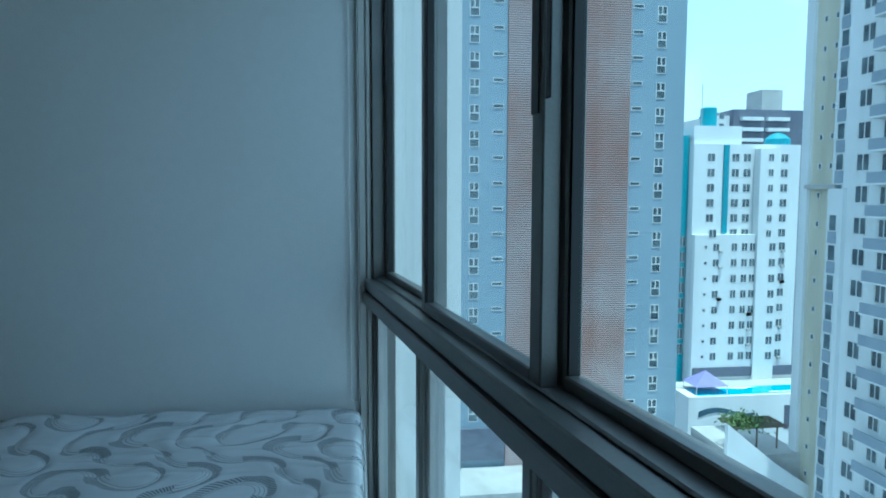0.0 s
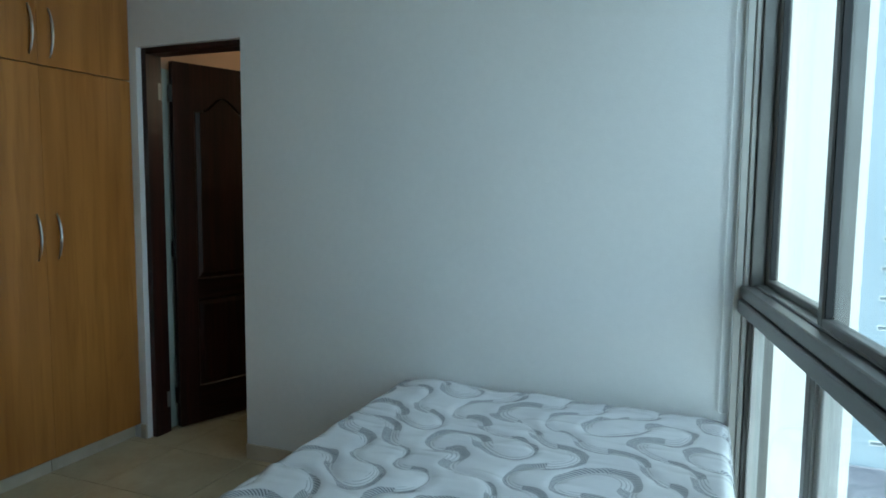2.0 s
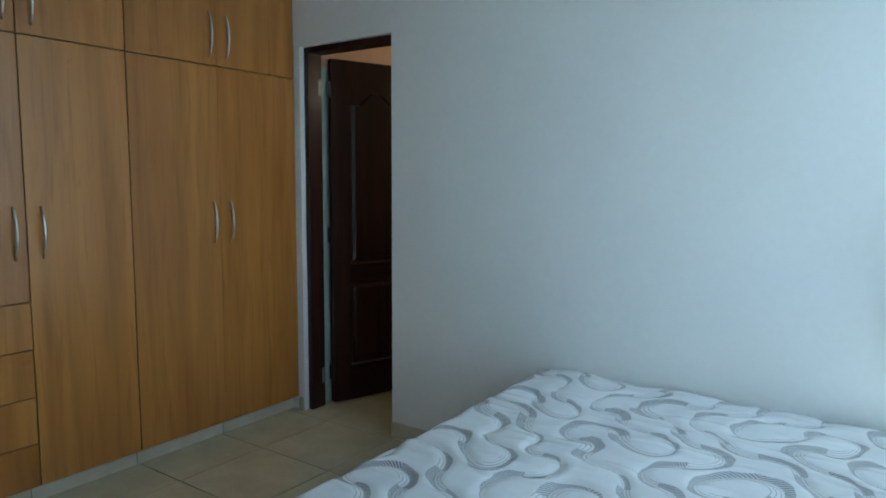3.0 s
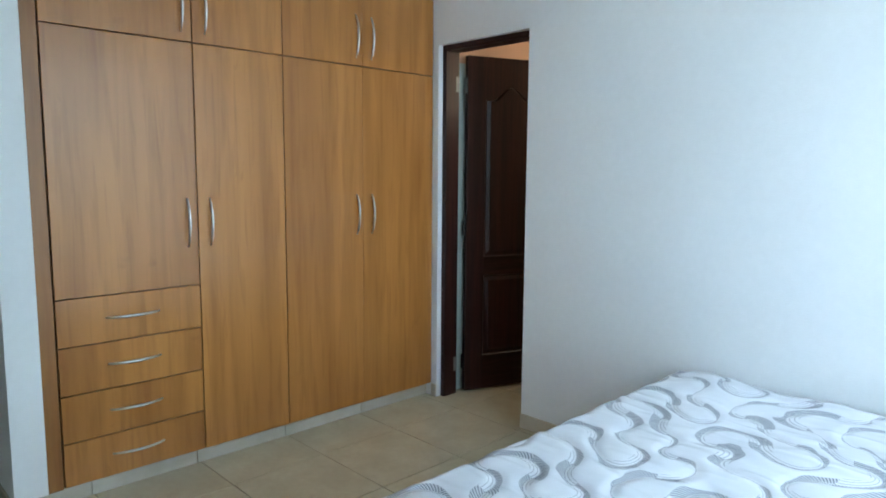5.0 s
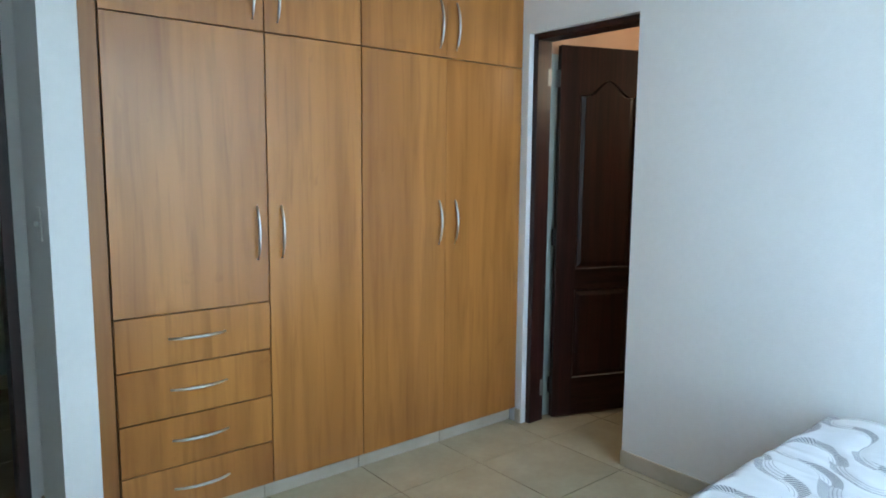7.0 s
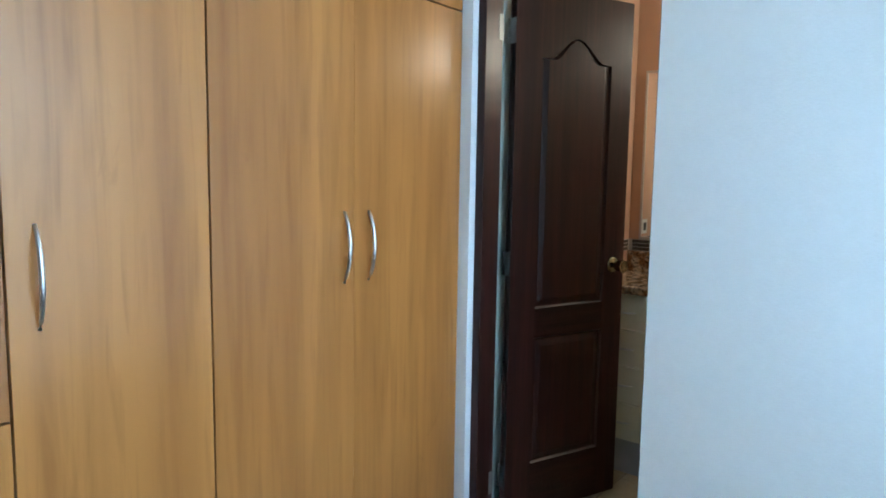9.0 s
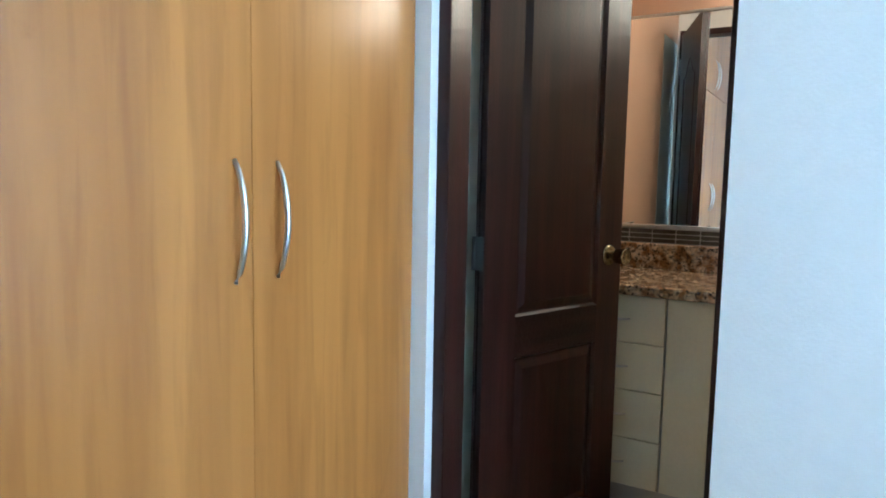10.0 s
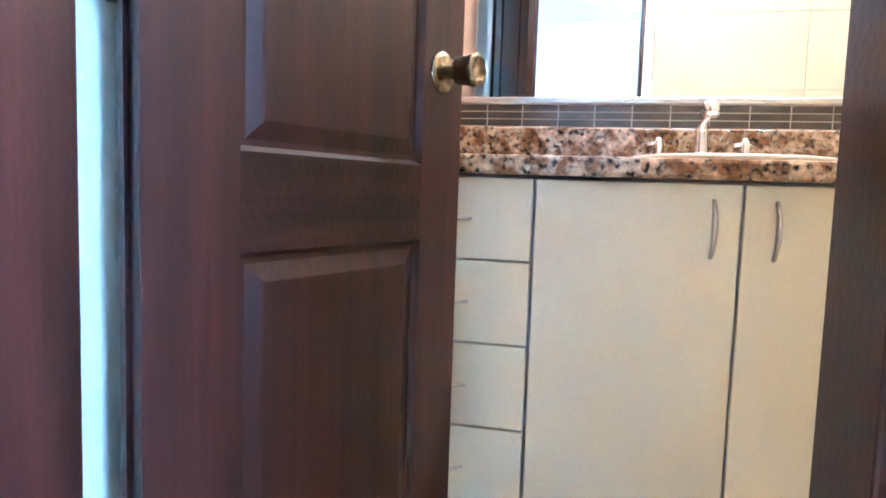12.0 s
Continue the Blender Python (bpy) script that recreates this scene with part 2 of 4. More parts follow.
DARK = material("mahogany stained wood", (0.046, 0.0125, 0.0102), 0.36, second=(0.016, 0.0052, 0.0048), scale=(22, 22, 1.0), detail=8, fine=(5.0, 0.4), bump=0.0005, bump_scale=120, spec=0.36)
DARKH = material("mahogany stained cross grain", (0.040, 0.013, 0.010), 0.36, second=(0.015, 0.005, 0.004), scale=(2.0, 2.0, 40), detail=8, fine=(5.0, 0.5), bump=0.0012, bump_scale=90, spec=0.3)
STEEL = material("brushed nickel", (0.62, 0.62, 0.61), 0.28, 1.0, scale=(40, 40, 40), second=(0.55, 0.55, 0.55))
CHROME = material("chrome", (0.82, 0.82, 0.83), 0.07, 1.0, scale=(10, 10, 10), second=(0.78, 0.78, 0.8))
BRASS = material("antique brass", (0.42, 0.36, 0.24), 0.26, 1.0, scale=(50, 50, 50), second=(0.15, 0.125, 0.085))
ALU = material("bronze-grey aluminium", (0.20, 0.195, 0.185), 0.36, 0.55, scale=(5, 5, 5), second=(0.17, 0.168, 0.16), fine=(30.0, 0.1))
RUBBER = material("black gasket", (0.015, 0.015, 0.016), 0.6, scale=(20, 20, 20))
HINGE = material("dull nickel", (0.30, 0.30, 0.29), 0.5, 0.8, scale=(40, 40, 40))
PULL = material("dark bronze pull", (0.05, 0.048, 0.045), 0.4, 0.4, scale=(9, 9, 9))
TRIM = material("pale aluminium trim", (0.50, 0.49, 0.46), 0.4, 0.3, scale=(5, 5, 5), second=(0.44, 0.43, 0.41))
PANE = glass("window glass", (0.90, 0.95, 0.965))
CREAM = material("cream laminate", (0.74, 0.72, 0.58), 0.35, second=(0.69, 0.67, 0.53), scale=(3, 3, 3), fine=(40.0, 0.05), rand=12.0)
KICK = material("grey plinth", (0.42, 0.43, 0.45), 0.5, second=(0.36, 0.37, 0.39), scale=(7, 7, 7))
GRANITE = granite_material()
CERAMIC = material("biscuit ceramic", (0.78, 0.70, 0.60), 0.12, second=(0.74, 0.66, 0.56), scale=(4, 4, 4), coat=0.5)
BATHTILE = material("glossy beige wall tile", (0.66, 0.55, 0.40), 0.10, second=(0.61, 0.50, 0.36), scale=(4, 4, 4), rand=15.0)
BATHPAINT = material("peach bathroom paint", (0.60, 0.38, 0.26), 0.5, second=(0.56, 0.35, 0.235), scale=(2, 2, 2))
GREENWALL = material("pale green daylight tint", (0.52, 0.60, 0.57), 0.3, second=(0.46, 0.54, 0.52), scale=(4, 4, 4))
MOSAIC = material("dark slate mosaic", (0.06, 0.055, 0.05), 0.12, second=(0.11, 0.10, 0.09), scale=(15, 15, 15), rand=30.0)
MORTAR = material("pale grout", (0.62, 0.60, 0.56), 0.7, scale=(30, 30, 30))
MIRROR = material("silvered mirror", (0.93, 0.94, 0.94), 0.0, 1.0, second=(0.92, 0.93, 0.93), scale=(1, 1, 1))
PLASTIC = material("white plastic", (0.78, 0.78, 0.75), 0.3, second=(0.75, 0.75, 0.72), scale=(5, 5, 5))
TICKING = mattress_material()
BASEFAB = material("grey base fabric", (0.35, 0.35, 0.37), 0.8, scale=(20, 20, 20), fine=(30.0, 0.2))
BULB = glow("lit bulb", (1.0, 0.86, 0.68), 4.2)
# grey instead of white: the dimness of the hall is in this colour
HALLWALL = material("hall paint darkened for dimness", (0.36, 0.36, 0.35), 0.6, second=(0.32, 0.32, 0.31), scale=(2, 2, 2))
# outdoors
TOWERPAINT = material("pale blue-grey render", (0.27, 0.34, 0.40), 0.8, second=(0.24, 0.31, 0.37), scale=(0.12, 0.12, 0.05), fine=(20.0, 0.06))
WHITEFACADE = material("white facade paint", (0.72, 0.74, 0.74), 0.8, second=(0.64, 0.66, 0.66), scale=(0.2, 0.2, 0.05), fine=(10.0, 0.08))
CREAMFACADE = material("stained cream facade", (0.62, 0.59, 0.47), 0.8, second=(0.50, 0.47, 0.37), scale=(0.6, 0.6, 0.06), fine=(4.0, 0.15))
SLAT = material("weathered white slat", (0.60, 0.50, 0.50), 0.6, second=(0.50, 0.32, 0.28), scale=(0.2, 0.2, 0.12), fine=(8.0, 0.15))
SLATBACK = material("louvre backing in shade colour", (0.17, 0.065, 0.055), 0.9, scale=(1, 1, 1), second=(0.12, 0.09, 0.08))
FARGLASS = material("dark far glazing", (0.05, 0.07, 0.085), 0.08, second=(0.14, 0.18, 0.20), scale=(0.5, 0.5, 0.5), rand=60.0)
FARFRAME = material("white far window frame", (0.66, 0.67, 0.66), 0.5, scale=(1, 1, 1))
TEAL = material("teal facade paint", (0.05, 0.29, 0.35), 0.6, second=(0.05, 0.25, 0.31), scale=(0.3, 0.3, 0.1))
GREYRAIL = material("grey balcony panel", (0.30, 0.34, 0.39), 0.6, second=(0.26, 0.30, 0.35), scale=(0.5, 0.5, 0.5))
CONCRETE = material("light concrete", (0.50, 0.50, 0.48), 0.85, second=(0.40, 0.40, 0.38), scale=(0.4, 0.4, 0.4), fine=(6.0, 0.2))
ASPHALT = material("city ground", (0.10, 0.10, 0.10), 0.9, second=(0.16, 0.155, 0.15), scale=(0.03, 0.03, 0.03), fine=(12.0, 0.3))
WATER = material("pool water", (0.02, 0.30, 0.48), 0.06, second=(0.03, 0.36, 0.54), scale=(0.5, 0.5, 0.5), bump=0.02, bump_scale=2.0)
CANVAS = material("lilac canopy canvas", (0.24, 0.22, 0.45), 0.7, second=(0.20, 0.19, 0.40), scale=(1, 1, 1))
LEAF = material("leaf green", (0.07, 0.13, 0.035), 0.6, second=(0.12, 0.17, 0.05), scale=(1.5, 1.5, 1.5))
BARK = material("grey timber", (0.16, 0.12, 0.09), 0.8, scale=(3, 3, 1), second=(0.10, 0.08, 0.06))
NAVY = material("dark blue mural paint", (0.05, 0.10, 0.14), 0.7, scale=(1, 1, 1))
# paint of the distant tower; also the painted shade in openings
NAVYANDSHADE = material("dark navy facade and opening shade", (0.10, 0.11, 0.15), 0.6, second=(0.13, 0.14, 0.18), scale=(0.3, 0.3, 0.3))

# ---- builders ----


def wm(ob):
    m = ob.matrix_basis.copy()
    if ob.parent:
        m = wm(ob.parent) @ ob.matrix_parent_inverse @ m
    return m


def mesh_of(name, bm, mat, smooth=False):
    me = bpy.data.meshes.new(name)
    bmesh.ops.recalc_face_normals(bm, faces=bm.faces)
    bm.to_mesh(me)
    bm.free()
    if mat:
        me.materials.append(mat)
    if smooth:
        for p in me.polygons:
            p.use_smooth = True
    return me


def hang(ob, parent):
    ob.parent = parent
    ob.matrix_parent_inverse = wm(parent).inverted()
    return ob


def part(name, bm, mat, parent, label="", smooth=False):
    """Links a bmesh, given in world metres, as one mesh under a thing or a part."""
    ob = hang(new(name, mesh_of(name, bm, mat, smooth)), parent)
    return tagged(ob, label)


def thing(name, at, label, category, group="", kind=""):
    e = new(name)
    e.empty_display_size = 0.1
    e.matrix_basis = Matrix.Translation(at)
    return tagged(e, label, category, group, kind)


def solid(name, bm, mat, label, category, kind="", group="", smooth=False):
    return tagged(new(name, mesh_of(name, bm, mat, smooth)), label, category, group, kind)


def box(x0, x1, y0, y1, z0, z1, bevel=0.0, bm=None, m=None, seg=1):
    own = bmesh.new()
    c = Matrix.Translation(((x0 + x1) / 2, (y0 + y1) / 2, (z0 + z1) / 2)) @ Matrix.Diagonal((abs(x1 - x0), abs(y1 - y0), abs(z1 - z0), 1))
    bmesh.ops.create_cube(own, size=1, matrix=c)
    if bevel:
        bmesh.ops.bevel(own, geom=list(own.edges), offset=bevel, segments=seg, affect="EDGES", profile=0.5)
    if m is not None:
        bmesh.ops.transform(own, matrix=m, verts=own.verts)
    if bm is None:
        return own
    me = bpy.data.meshes.new("tmp")
    own.to_mesh(me)
    own.free()
    bm.from_mesh(me)
    bpy.data.meshes.remove(me)
    return bm


def tube(points, r, seg=10, bm=None, closed=False, taper=None):
    """A round bar swept along points."""
    bm = bm or bmesh.new()
    pts = [Vector(p) for p in points]
    rings = []
    n = len(pts)
    for i, p in enumerate(pts):
        a = pts[(i - 1) % n] if (i or closed) else pts[0]
        b = pts[(i + 1) % n] if (i < n - 1 or closed) else pts[-1]
        d = (b - a).normalized()
        up = Vector((0, 0, 1)) if abs(d.z) < 0.9 else Vector((1, 0, 0))
        s = d.cross(up).normalized()
        u = s.cross(d).normalized()
        rr = r * (taper[i] if taper else 1)
        rings.append([bm.verts.new(p + (s * math.cos(2 * math.pi * k / seg) + u * math.sin(2 * math.pi * k / seg)) * rr) for k in range(seg)])
    for i in range(n if closed else n - 1):
        p, q = rings[i], rings[(i + 1) % n]
        for k in range(seg):
            bm.faces.new((p[k], p[(k + 1) % seg], q[(k + 1) % seg], q[k]))
    if not closed:
        bm.faces.new(rings[0][::-1])
        bm.faces.new(rings[-1])
    return bm


def lathe(profile, m, seg=20, bm=None):
    """Turns (radius, height) pairs about z, then sets the result by m."""
    bm = bm or bmesh.new()
    rings = [[bm.verts.new(m @ Vector((r * math.cos(2 * math.pi * k / seg), r * math.sin(2 * math.pi * k / seg), h))) for k in range(seg)] for r, h in profile]
    for p, q in zip(rings, rings[1:]):
        for k in range(seg):
            bm.faces.new((p[k], p[(k + 1) % seg], q[(k + 1) % seg], q[k]))
    bm.faces.new(rings[0][::-1])
    bm.faces.new(rings[-1])
    return bm


def prism(outline, t0, t1, place):
    """Extrudes a 2D outline (u, z) between depths t0 and t1; place(u, t, z) gives the world point."""
    bm = bmesh.new()
    a = [bm.verts.new(place(u, t0, z)) for u, z in outline]
    b = [bm.verts.new(place(u, t1, z)) for u, z in outline]
    n = len(outline)
    bm.faces.new(a[::-1])
    bm.faces.new(b)
    for i in range(n):
        bm.faces.new((a[i], a[(i + 1) % n], b[(i + 1) % n], b[i]))
    return bm


# ---- bedroom shell ----
WY = 0.53          # bedroom face of the headboard wall
WB = 0.67          # its bathroom face
CH = 2.55          # ceiling height
ANG = radians(8.5)  # the glazed wall runs a little askew
W0 = Vector((2.993, WY, 0))
WD = Vector((math.sin(ANG), -math.cos(ANG), 0))   # along the glazing, away from the headboard wall
WN = Vector((math.cos(ANG), math.sin(ANG), 0))    # outwards
WM = Matrix(((WD.x, WN.x, 0, W0.x), (WD.y, WN.y, 0, W0.y), (0, 0, 1, 0), (0, 0, 0, 1)))
SOUTH = -3.4
WLEN = 2.345        # length of the glazing; plain unseen wall added beyond it to cut daylight

def glazing_x(y):
    """Where the glazed wall stands at y."""
    return W0.x + (WY - y) * math.tan(ANG)


floor = solid("floor", prism([(-2.6, SOUTH - 0.12), (glazing_x(SOUTH) + 0.1, SOUTH - 0.12), (glazing_x(WB) + 0.1, WB), (glazing_x(WB) + 0.1, 2.1), (-2.6, 2.1)], -0.16, -0.006, lambda u, d, v: Vector((u, v, d))), GROUT, "tiled concrete floor slab with dark grout joints", "floor", "structure")
ceiling = solid("ceiling", prism([(-2.6, SOUTH - 0.12), (glazing_x(SOUTH) + 0.1, SOUTH - 0.12), (glazing_x(WB) + 0.1, WB), (glazing_x(WB) + 0.1, 2.1), (-2.6, 2.1)], CH, CH + 0.15, lambda u, d, v: Vector((u, v, d))), CEIL, "plain white painted ceiling slab", "ceiling", "structure")


def wall(name, pieces, mat, label):
    bm = bmesh.new()
    for p in pieces:
        box(*p, bm=bm)
    return solid(name, bm, mat, label, "wall", "structure")


wall("wall_north", [(-0.62, 0.04, WY, WB, 0, CH), (0.04, 0.705, WY, WB, 2.10, CH), (0.705, 3.1, WY, WB, 0, CH)], WHITE,
     "plain white painted wall beside the bed, with the bathroom doorway")
wall("wall_pier", [(-0.62, 0.0, -1.69, -1.572, 0, CH)], WHITE, "white painted pier beside the wardrobe with a light switch")
wall("wall_west", [(-0.74, -0.62, -1.69, WB, 0, CH), (-0.60, -0.48, -1.76, -1.69, 0, CH), (-0.60, -0.48, -2.56, -1.76, 2.10, CH), (-0.60, -0.48, SOUTH, -2.56, 0, CH)], WHITE,
     "white painted wall behind the wardrobe with the entry doorway")
wall("wall_south", [(-2.6, 3.75, SOUTH - 0.12, SOUTH, 0, CH)], WHITE, "plain white painted wall")
wall("wall_hall", [(-2.5, -2.38, SOUTH, 0.0, 0, CH), (-2.38, -0.74, -0.12, 0.0, 0, CH)], HALLWALL, "painted hallway wall, darkened in colour for the dim hall")
wall("wall_bathroom_left", [(-0.09, 0.03, 1.0, 2.07, 0, CH), (-0.09, 0.03, WB, 1.0, 2.02, CH)], BATHPAINT, "peach painted bathroom side wall")
# added strip: its pale green stands in for daylight in the hinge gap
wall("wall_bathroom_strip", [(-0.09, 0.032, WB, 1.0, 0, 2.02)], GREENWALL, "pale green wall strip, coloured as daylight in the hinge gap")
wall("wall_bathroom_back", [(-0.09, 2.1, 1.955, 2.07, 0, CH)], BATHPAINT, "peach painted bathroom wall behind the vanity")
wall("wall_bathroom_right", [(1.95, 2.07, WB, 1.955, 0, CH)], BATHTILE, "glossy beige tiled bathroom side wall")
wall("fin_outside", [(3.02, 3.36, WY + 0.03, WY + 0.2, -3.0, 6.0)], WHITEFACADE, "white rendered outer wall fin beside the window")

# out of view; added to keep daylight off the deep end of the room
solid("wall_east_added", box(WLEN, (WY - SOUTH) / math.cos(ANG), -0.02, 0.12, 0, CH, m=WM), WHITE, "unseen white wall added beyond the window to cut daylight", "wall", "structure")

# skirting
for nm, dims in (("baseboard", (0.705, 2.96, WY - 0.011, WY, 0, 0.078)), ("baseboard", (-0.478, 0.003, -1.70, -1.69, 0, 0.078)), ("baseboard", (0.0, 0.01, -1.70, -1.572, 0, 0.078)),
                 ("baseboard", (0.0, 0.038, WY - 0.011, WY, 0, 0.078)), ("baseboard", (-2.38, -2.37, SOUTH, -0.12, 0, 0.09))):
    solid(nm, box(*dims, bevel=0.002), SKIRT, "beige ceramic skirting along the wall", "baseboard", "structure")

# ---- window wall ----
window = thing("window_1", W0, "floor-to-ceiling sliding window in bronze-grey aluminium frames", "window", kind="structure")


def bar(name, s0, s1, n0, n1, z0, z1, mat=ALU, bevel=0.004, parent=None, label=""):
    return part(name, box(s0, s1, n0, n1, z0, z1, bevel=bevel, m=WM), mat, parent or window, label)


bar("bottom_rail", 0.0, WLEN, -0.02, 0.10, 0.0, 0.07)
bar("top_rail", 0.0, WLEN, -0.02, 0.10, 2.47, CH)
bar("side_trim", -0.002, 0.02, -0.05, -0.02, 0.0, CH, TRIM, label="pale vertical blind guide profile")
bar("side_trim", 0.0, 0.028, -0.02, 0.0, 0.0, CH, TRIM)
bar("side_frame", 0.0, 0.045, 0.0, 0.09, 0.07, 2.47)
rail = bar("mid_rail", 0.0, WLEN, -0.035, 0.09, 0.935, 0.985)
bar("groove", 0.02, WLEN, -0.022, 0.05, 0.985, 0.992, RUBBER, 0.0, rail)
bar("mid_rail", 0.0, WLEN, -0.028, 0.09, 0.992, 1.035)
bar("sill_track", 0.05, WLEN, 0.012, 0.07, 1.035, 1.043)
n_bay = 0
s = 0.045
while s < WLEN - 0.2:
    e = min(s + (0.76, 0.82)[n_bay % 2], WLEN)
    inner = n_bay % 2 == 1
    off = 0.012 if inner else 0.048
    sash = bar("sash", s, s + 0.036, off, off + 0.034, 1.043, 2.47, bevel=0.003)
    bar("gasket", s + 0.036, s + 0.044, off + 0.006, off + 0.026, 1.066, 2.44, RUBBER, 0.0, sash)
    bar("stile", e - 0.046, e, off, off + 0.034, 1.043, 2.47, bevel=0.003, parent=sash)
    bar("gasket", e - 0.054, e - 0.046, off + 0.006, off + 0.026, 1.066, 2.44, RUBBER, 0.0, sash)
    bar("bottom_stile", s + 0.036, e - 0.046, off, off + 0.034, 1.043, 1.066, bevel=0.003, parent=sash)
    bar("top_stile", s + 0.036, e - 0.046, off, off + 0.034, 2.43, 2.47, bevel=0.003, parent=sash)
    p = bar("pane", s + 0.036, e - 0.046, off + 0.014, off + 0.019, 1.062, 2.435, PANE, 0.0, sash)
    p.visible_shadow = False
    if n_bay == 1:
        bar("latch_plate", e - 0.046, e - 0.014, off - 0.003, off, 1.50, 1.79, PULL, 0.002, sash, "long dark recessed pull")
        bar("latch_plate", e + 0.010, e + 0.030, off - 0.002, off + 0.001, 1.52, 1.79, PULL, 0.002, sash)
    # fixed light below
    ls = s - 0.03 if n_bay else 0.03
    le = e - 0.045
    bar("mullion", le, le + 0.04, 0.0, 0.05, 0.07, 0.935, ALU)
    bar("mullion", le + 0.04, le + 0.075, 0.02, 0.07, 0.07, 0.935, TRIM)
    q = bar("pane", ls + 0.035, le, 0.03, 0.036, 0.07, 0.935, PANE, 0.0)
    q.visible_shadow = False
    bar("glazing_bead", ls + 0.03, ls + 0.05, 0.012, 0.05, 0.07, 0.935, TRIM, 0.002)
    n_bay += 1
    s = e - 0.02

# beaded blind chain hanging beside the window
chain = thing("blind_chain", (2.93, WY - 0.03, 0.54), "thin white beaded roller blind chain hanging on the wall", "blind chain")
ca, cb = [], []
for i in range(41):
    z = 0.555 + i * 0.048
    ca.append((2.912, WY - 0.012, z))
    cb.append((2.946, WY - 0.022, z))
loop = [(2.929 - 0.017 * math.cos(a), WY - 0.017 - 0.005 * math.sin(a) * 0, 0.555 - 0.017 * math.sin(a)) for a in [math.pi * k / 8 for k in range(1, 8)]]
part("cord", tube(ca[::-1] + loop + cb, 0.0022, 6), PLASTIC, chain)
bb = bmesh.new()
for i in range(0, 150):
    z = 0.555 + i * 0.0128
    for x, y in ((2.912, WY - 0.012), (2.946, WY - 0.022)):
        bmesh.ops.create_icosphere(bb, subdivisions=1, radius=0.0036, matrix=Matrix.Translation((x, y, z)))
tagged(part("bead", bb, PLASTIC, chain), kind="stuff")
rb = thing("roller_blind", (3.1, WY - 0.3, 2.46), "rolled-up pale roller blind above the window", "roller blind")
part("roll", tube([tuple(W0 + WD * q - WN * 0.09 + Vector((0, 0, 2.49))) for q in (0.03, 1.2, 2.32)], 0.035, 16), PLASTIC, rb)

# ---- wardrobe ----
# x = 0 is the front of the doors
ward = thing("wardrobe", (-0.3, -0.5, 0.0), "built-in honey wood-grain laminate wardrobe on a tiled plinth", "wardrobe")
# near-black colour puts the shade of the door gaps on the carcass
part("carcass", box(-0.60, -0.024, -1.57, WY, 0.078, CH - 0.01), GAP, ward, "inner carcass, coloured dark as shade in the door gaps")
part("side_post", box(-0.05, -0.002, -1.572, -1.516, 0.078, CH - 0.012, 0.002), WOODEDGE, ward, "vertical laminate edge post")


def bow(p0, p1, out, r=0.0055, n=13):
    """A bowed bar handle from p0 to p1 that stands out by out."""
    a, b, o = Vector(p0), Vector(p1), Vector(out)
    pts, tp = [], []
    for i in range(n):
        f = i / (n - 1)
        k = 1 - (2 * f - 1) ** 2
        pts.append(a.lerp(b, f) + o * (k ** 0.8))
        tp.append(0.75 + 0.35 * k)
    return tube(pts, r, 8, taper=tp)


G = 0.0024
SEAMS = [-1.512, -0.919, -0.473, 0.007, 0.525]
Z_SPLIT = 1.924


def ward_front(name, y0, y1, z0, z1, label=""):
    g0, g1 = (0.0003 if y == SEAMS[3] else G for y in (y0, y1))     # the right-hand pair closes almost without a gap
    return part(name, box(-0.022, 0.0, y0 + g0, y1 - g1, z0 + G, z1 - G, 0.0012), WOOD, ward, label)


for i in range(4):
    y0, y1 = SEAMS[i], SEAMS[i + 1]
    d = ward_front("door", y0, y1, 0.858 if i == 0 else 0.08, Z_SPLIT)
    hy = (-0.966, -0.861, -0.033, 0.068)[i]
    part("handle", bow((0, hy, 1.035), (0, hy, 1.247), (0.026, 0, 0)), STEEL, d, "bowed brushed nickel bar handle", True)
    d = ward_front("upper_door", y0, y1, Z_SPLIT, CH - 0.03)
    part("handle", bow((0, hy, 1.967), (0, hy, 2.185), (0.026, 0, 0)), STEEL, d, "bowed brushed nickel bar handle", True)
ZD = [0.08, 0.264, 0.461, 0.661, 0.858]
for i in range(4):
    d = ward_front("drawer", SEAMS[0], SEAMS[1], ZD[i], ZD[i + 1])
    zh = (ZD[i] + ZD[i + 1]) / 2 + (0.004, 0.006, 0.006, 0.004)[i]
    part("handle", bow((0, -1.325, zh), (0, -1.108, zh), (0.028, 0, 0)), STEEL, d, "bowed brushed nickel bar handle", True)
for a, b in ((-1.572, -1.40), (-1.40, -0.94), (-0.94, -0.47), (-0.47, 0.02), (0.02, WY)):
    part("plinth_tile", box(-0.06, -0.048, a + 0.001, b - 0.001, 0, 0.077, 0.0015), SKIRT, ward, "beige tiled plinth")

# ---- bathroom door ----
JL, JR = 0.04, 0.705     # outer faces of the frame
frame_thing = thing("door_frame", (0.37, 0.61, 0), "dark mahogany stained door frame set in the white wall", "door frame", kind="structure")
for nm, d in (("jamb", (JL, 0.074, 0.562, 0.668, 0, 2.10)), 
              ("jamb", (0.690, JR, 0.562, 0.668, 0, 2.10)),
              ("head", (0.074, 0.690, 0.562, 0.668, 2.068, 2.10))):
    part(nm, box(*d, bevel=0.003, seg=2), DARK, frame_thing)
for z in (0.191, 1.885):
    part("strike", box(0.0742, 0.0765, 0.640, 0.667, z - 0.045, z + 0.045, 0.0008), HINGE, frame_thing, "nickel hinge plate")

PIN = Vector((0.061, 0.728, 0))
LA = radians(70)
LU = Vector((math.cos(LA), math.sin(LA), 0))
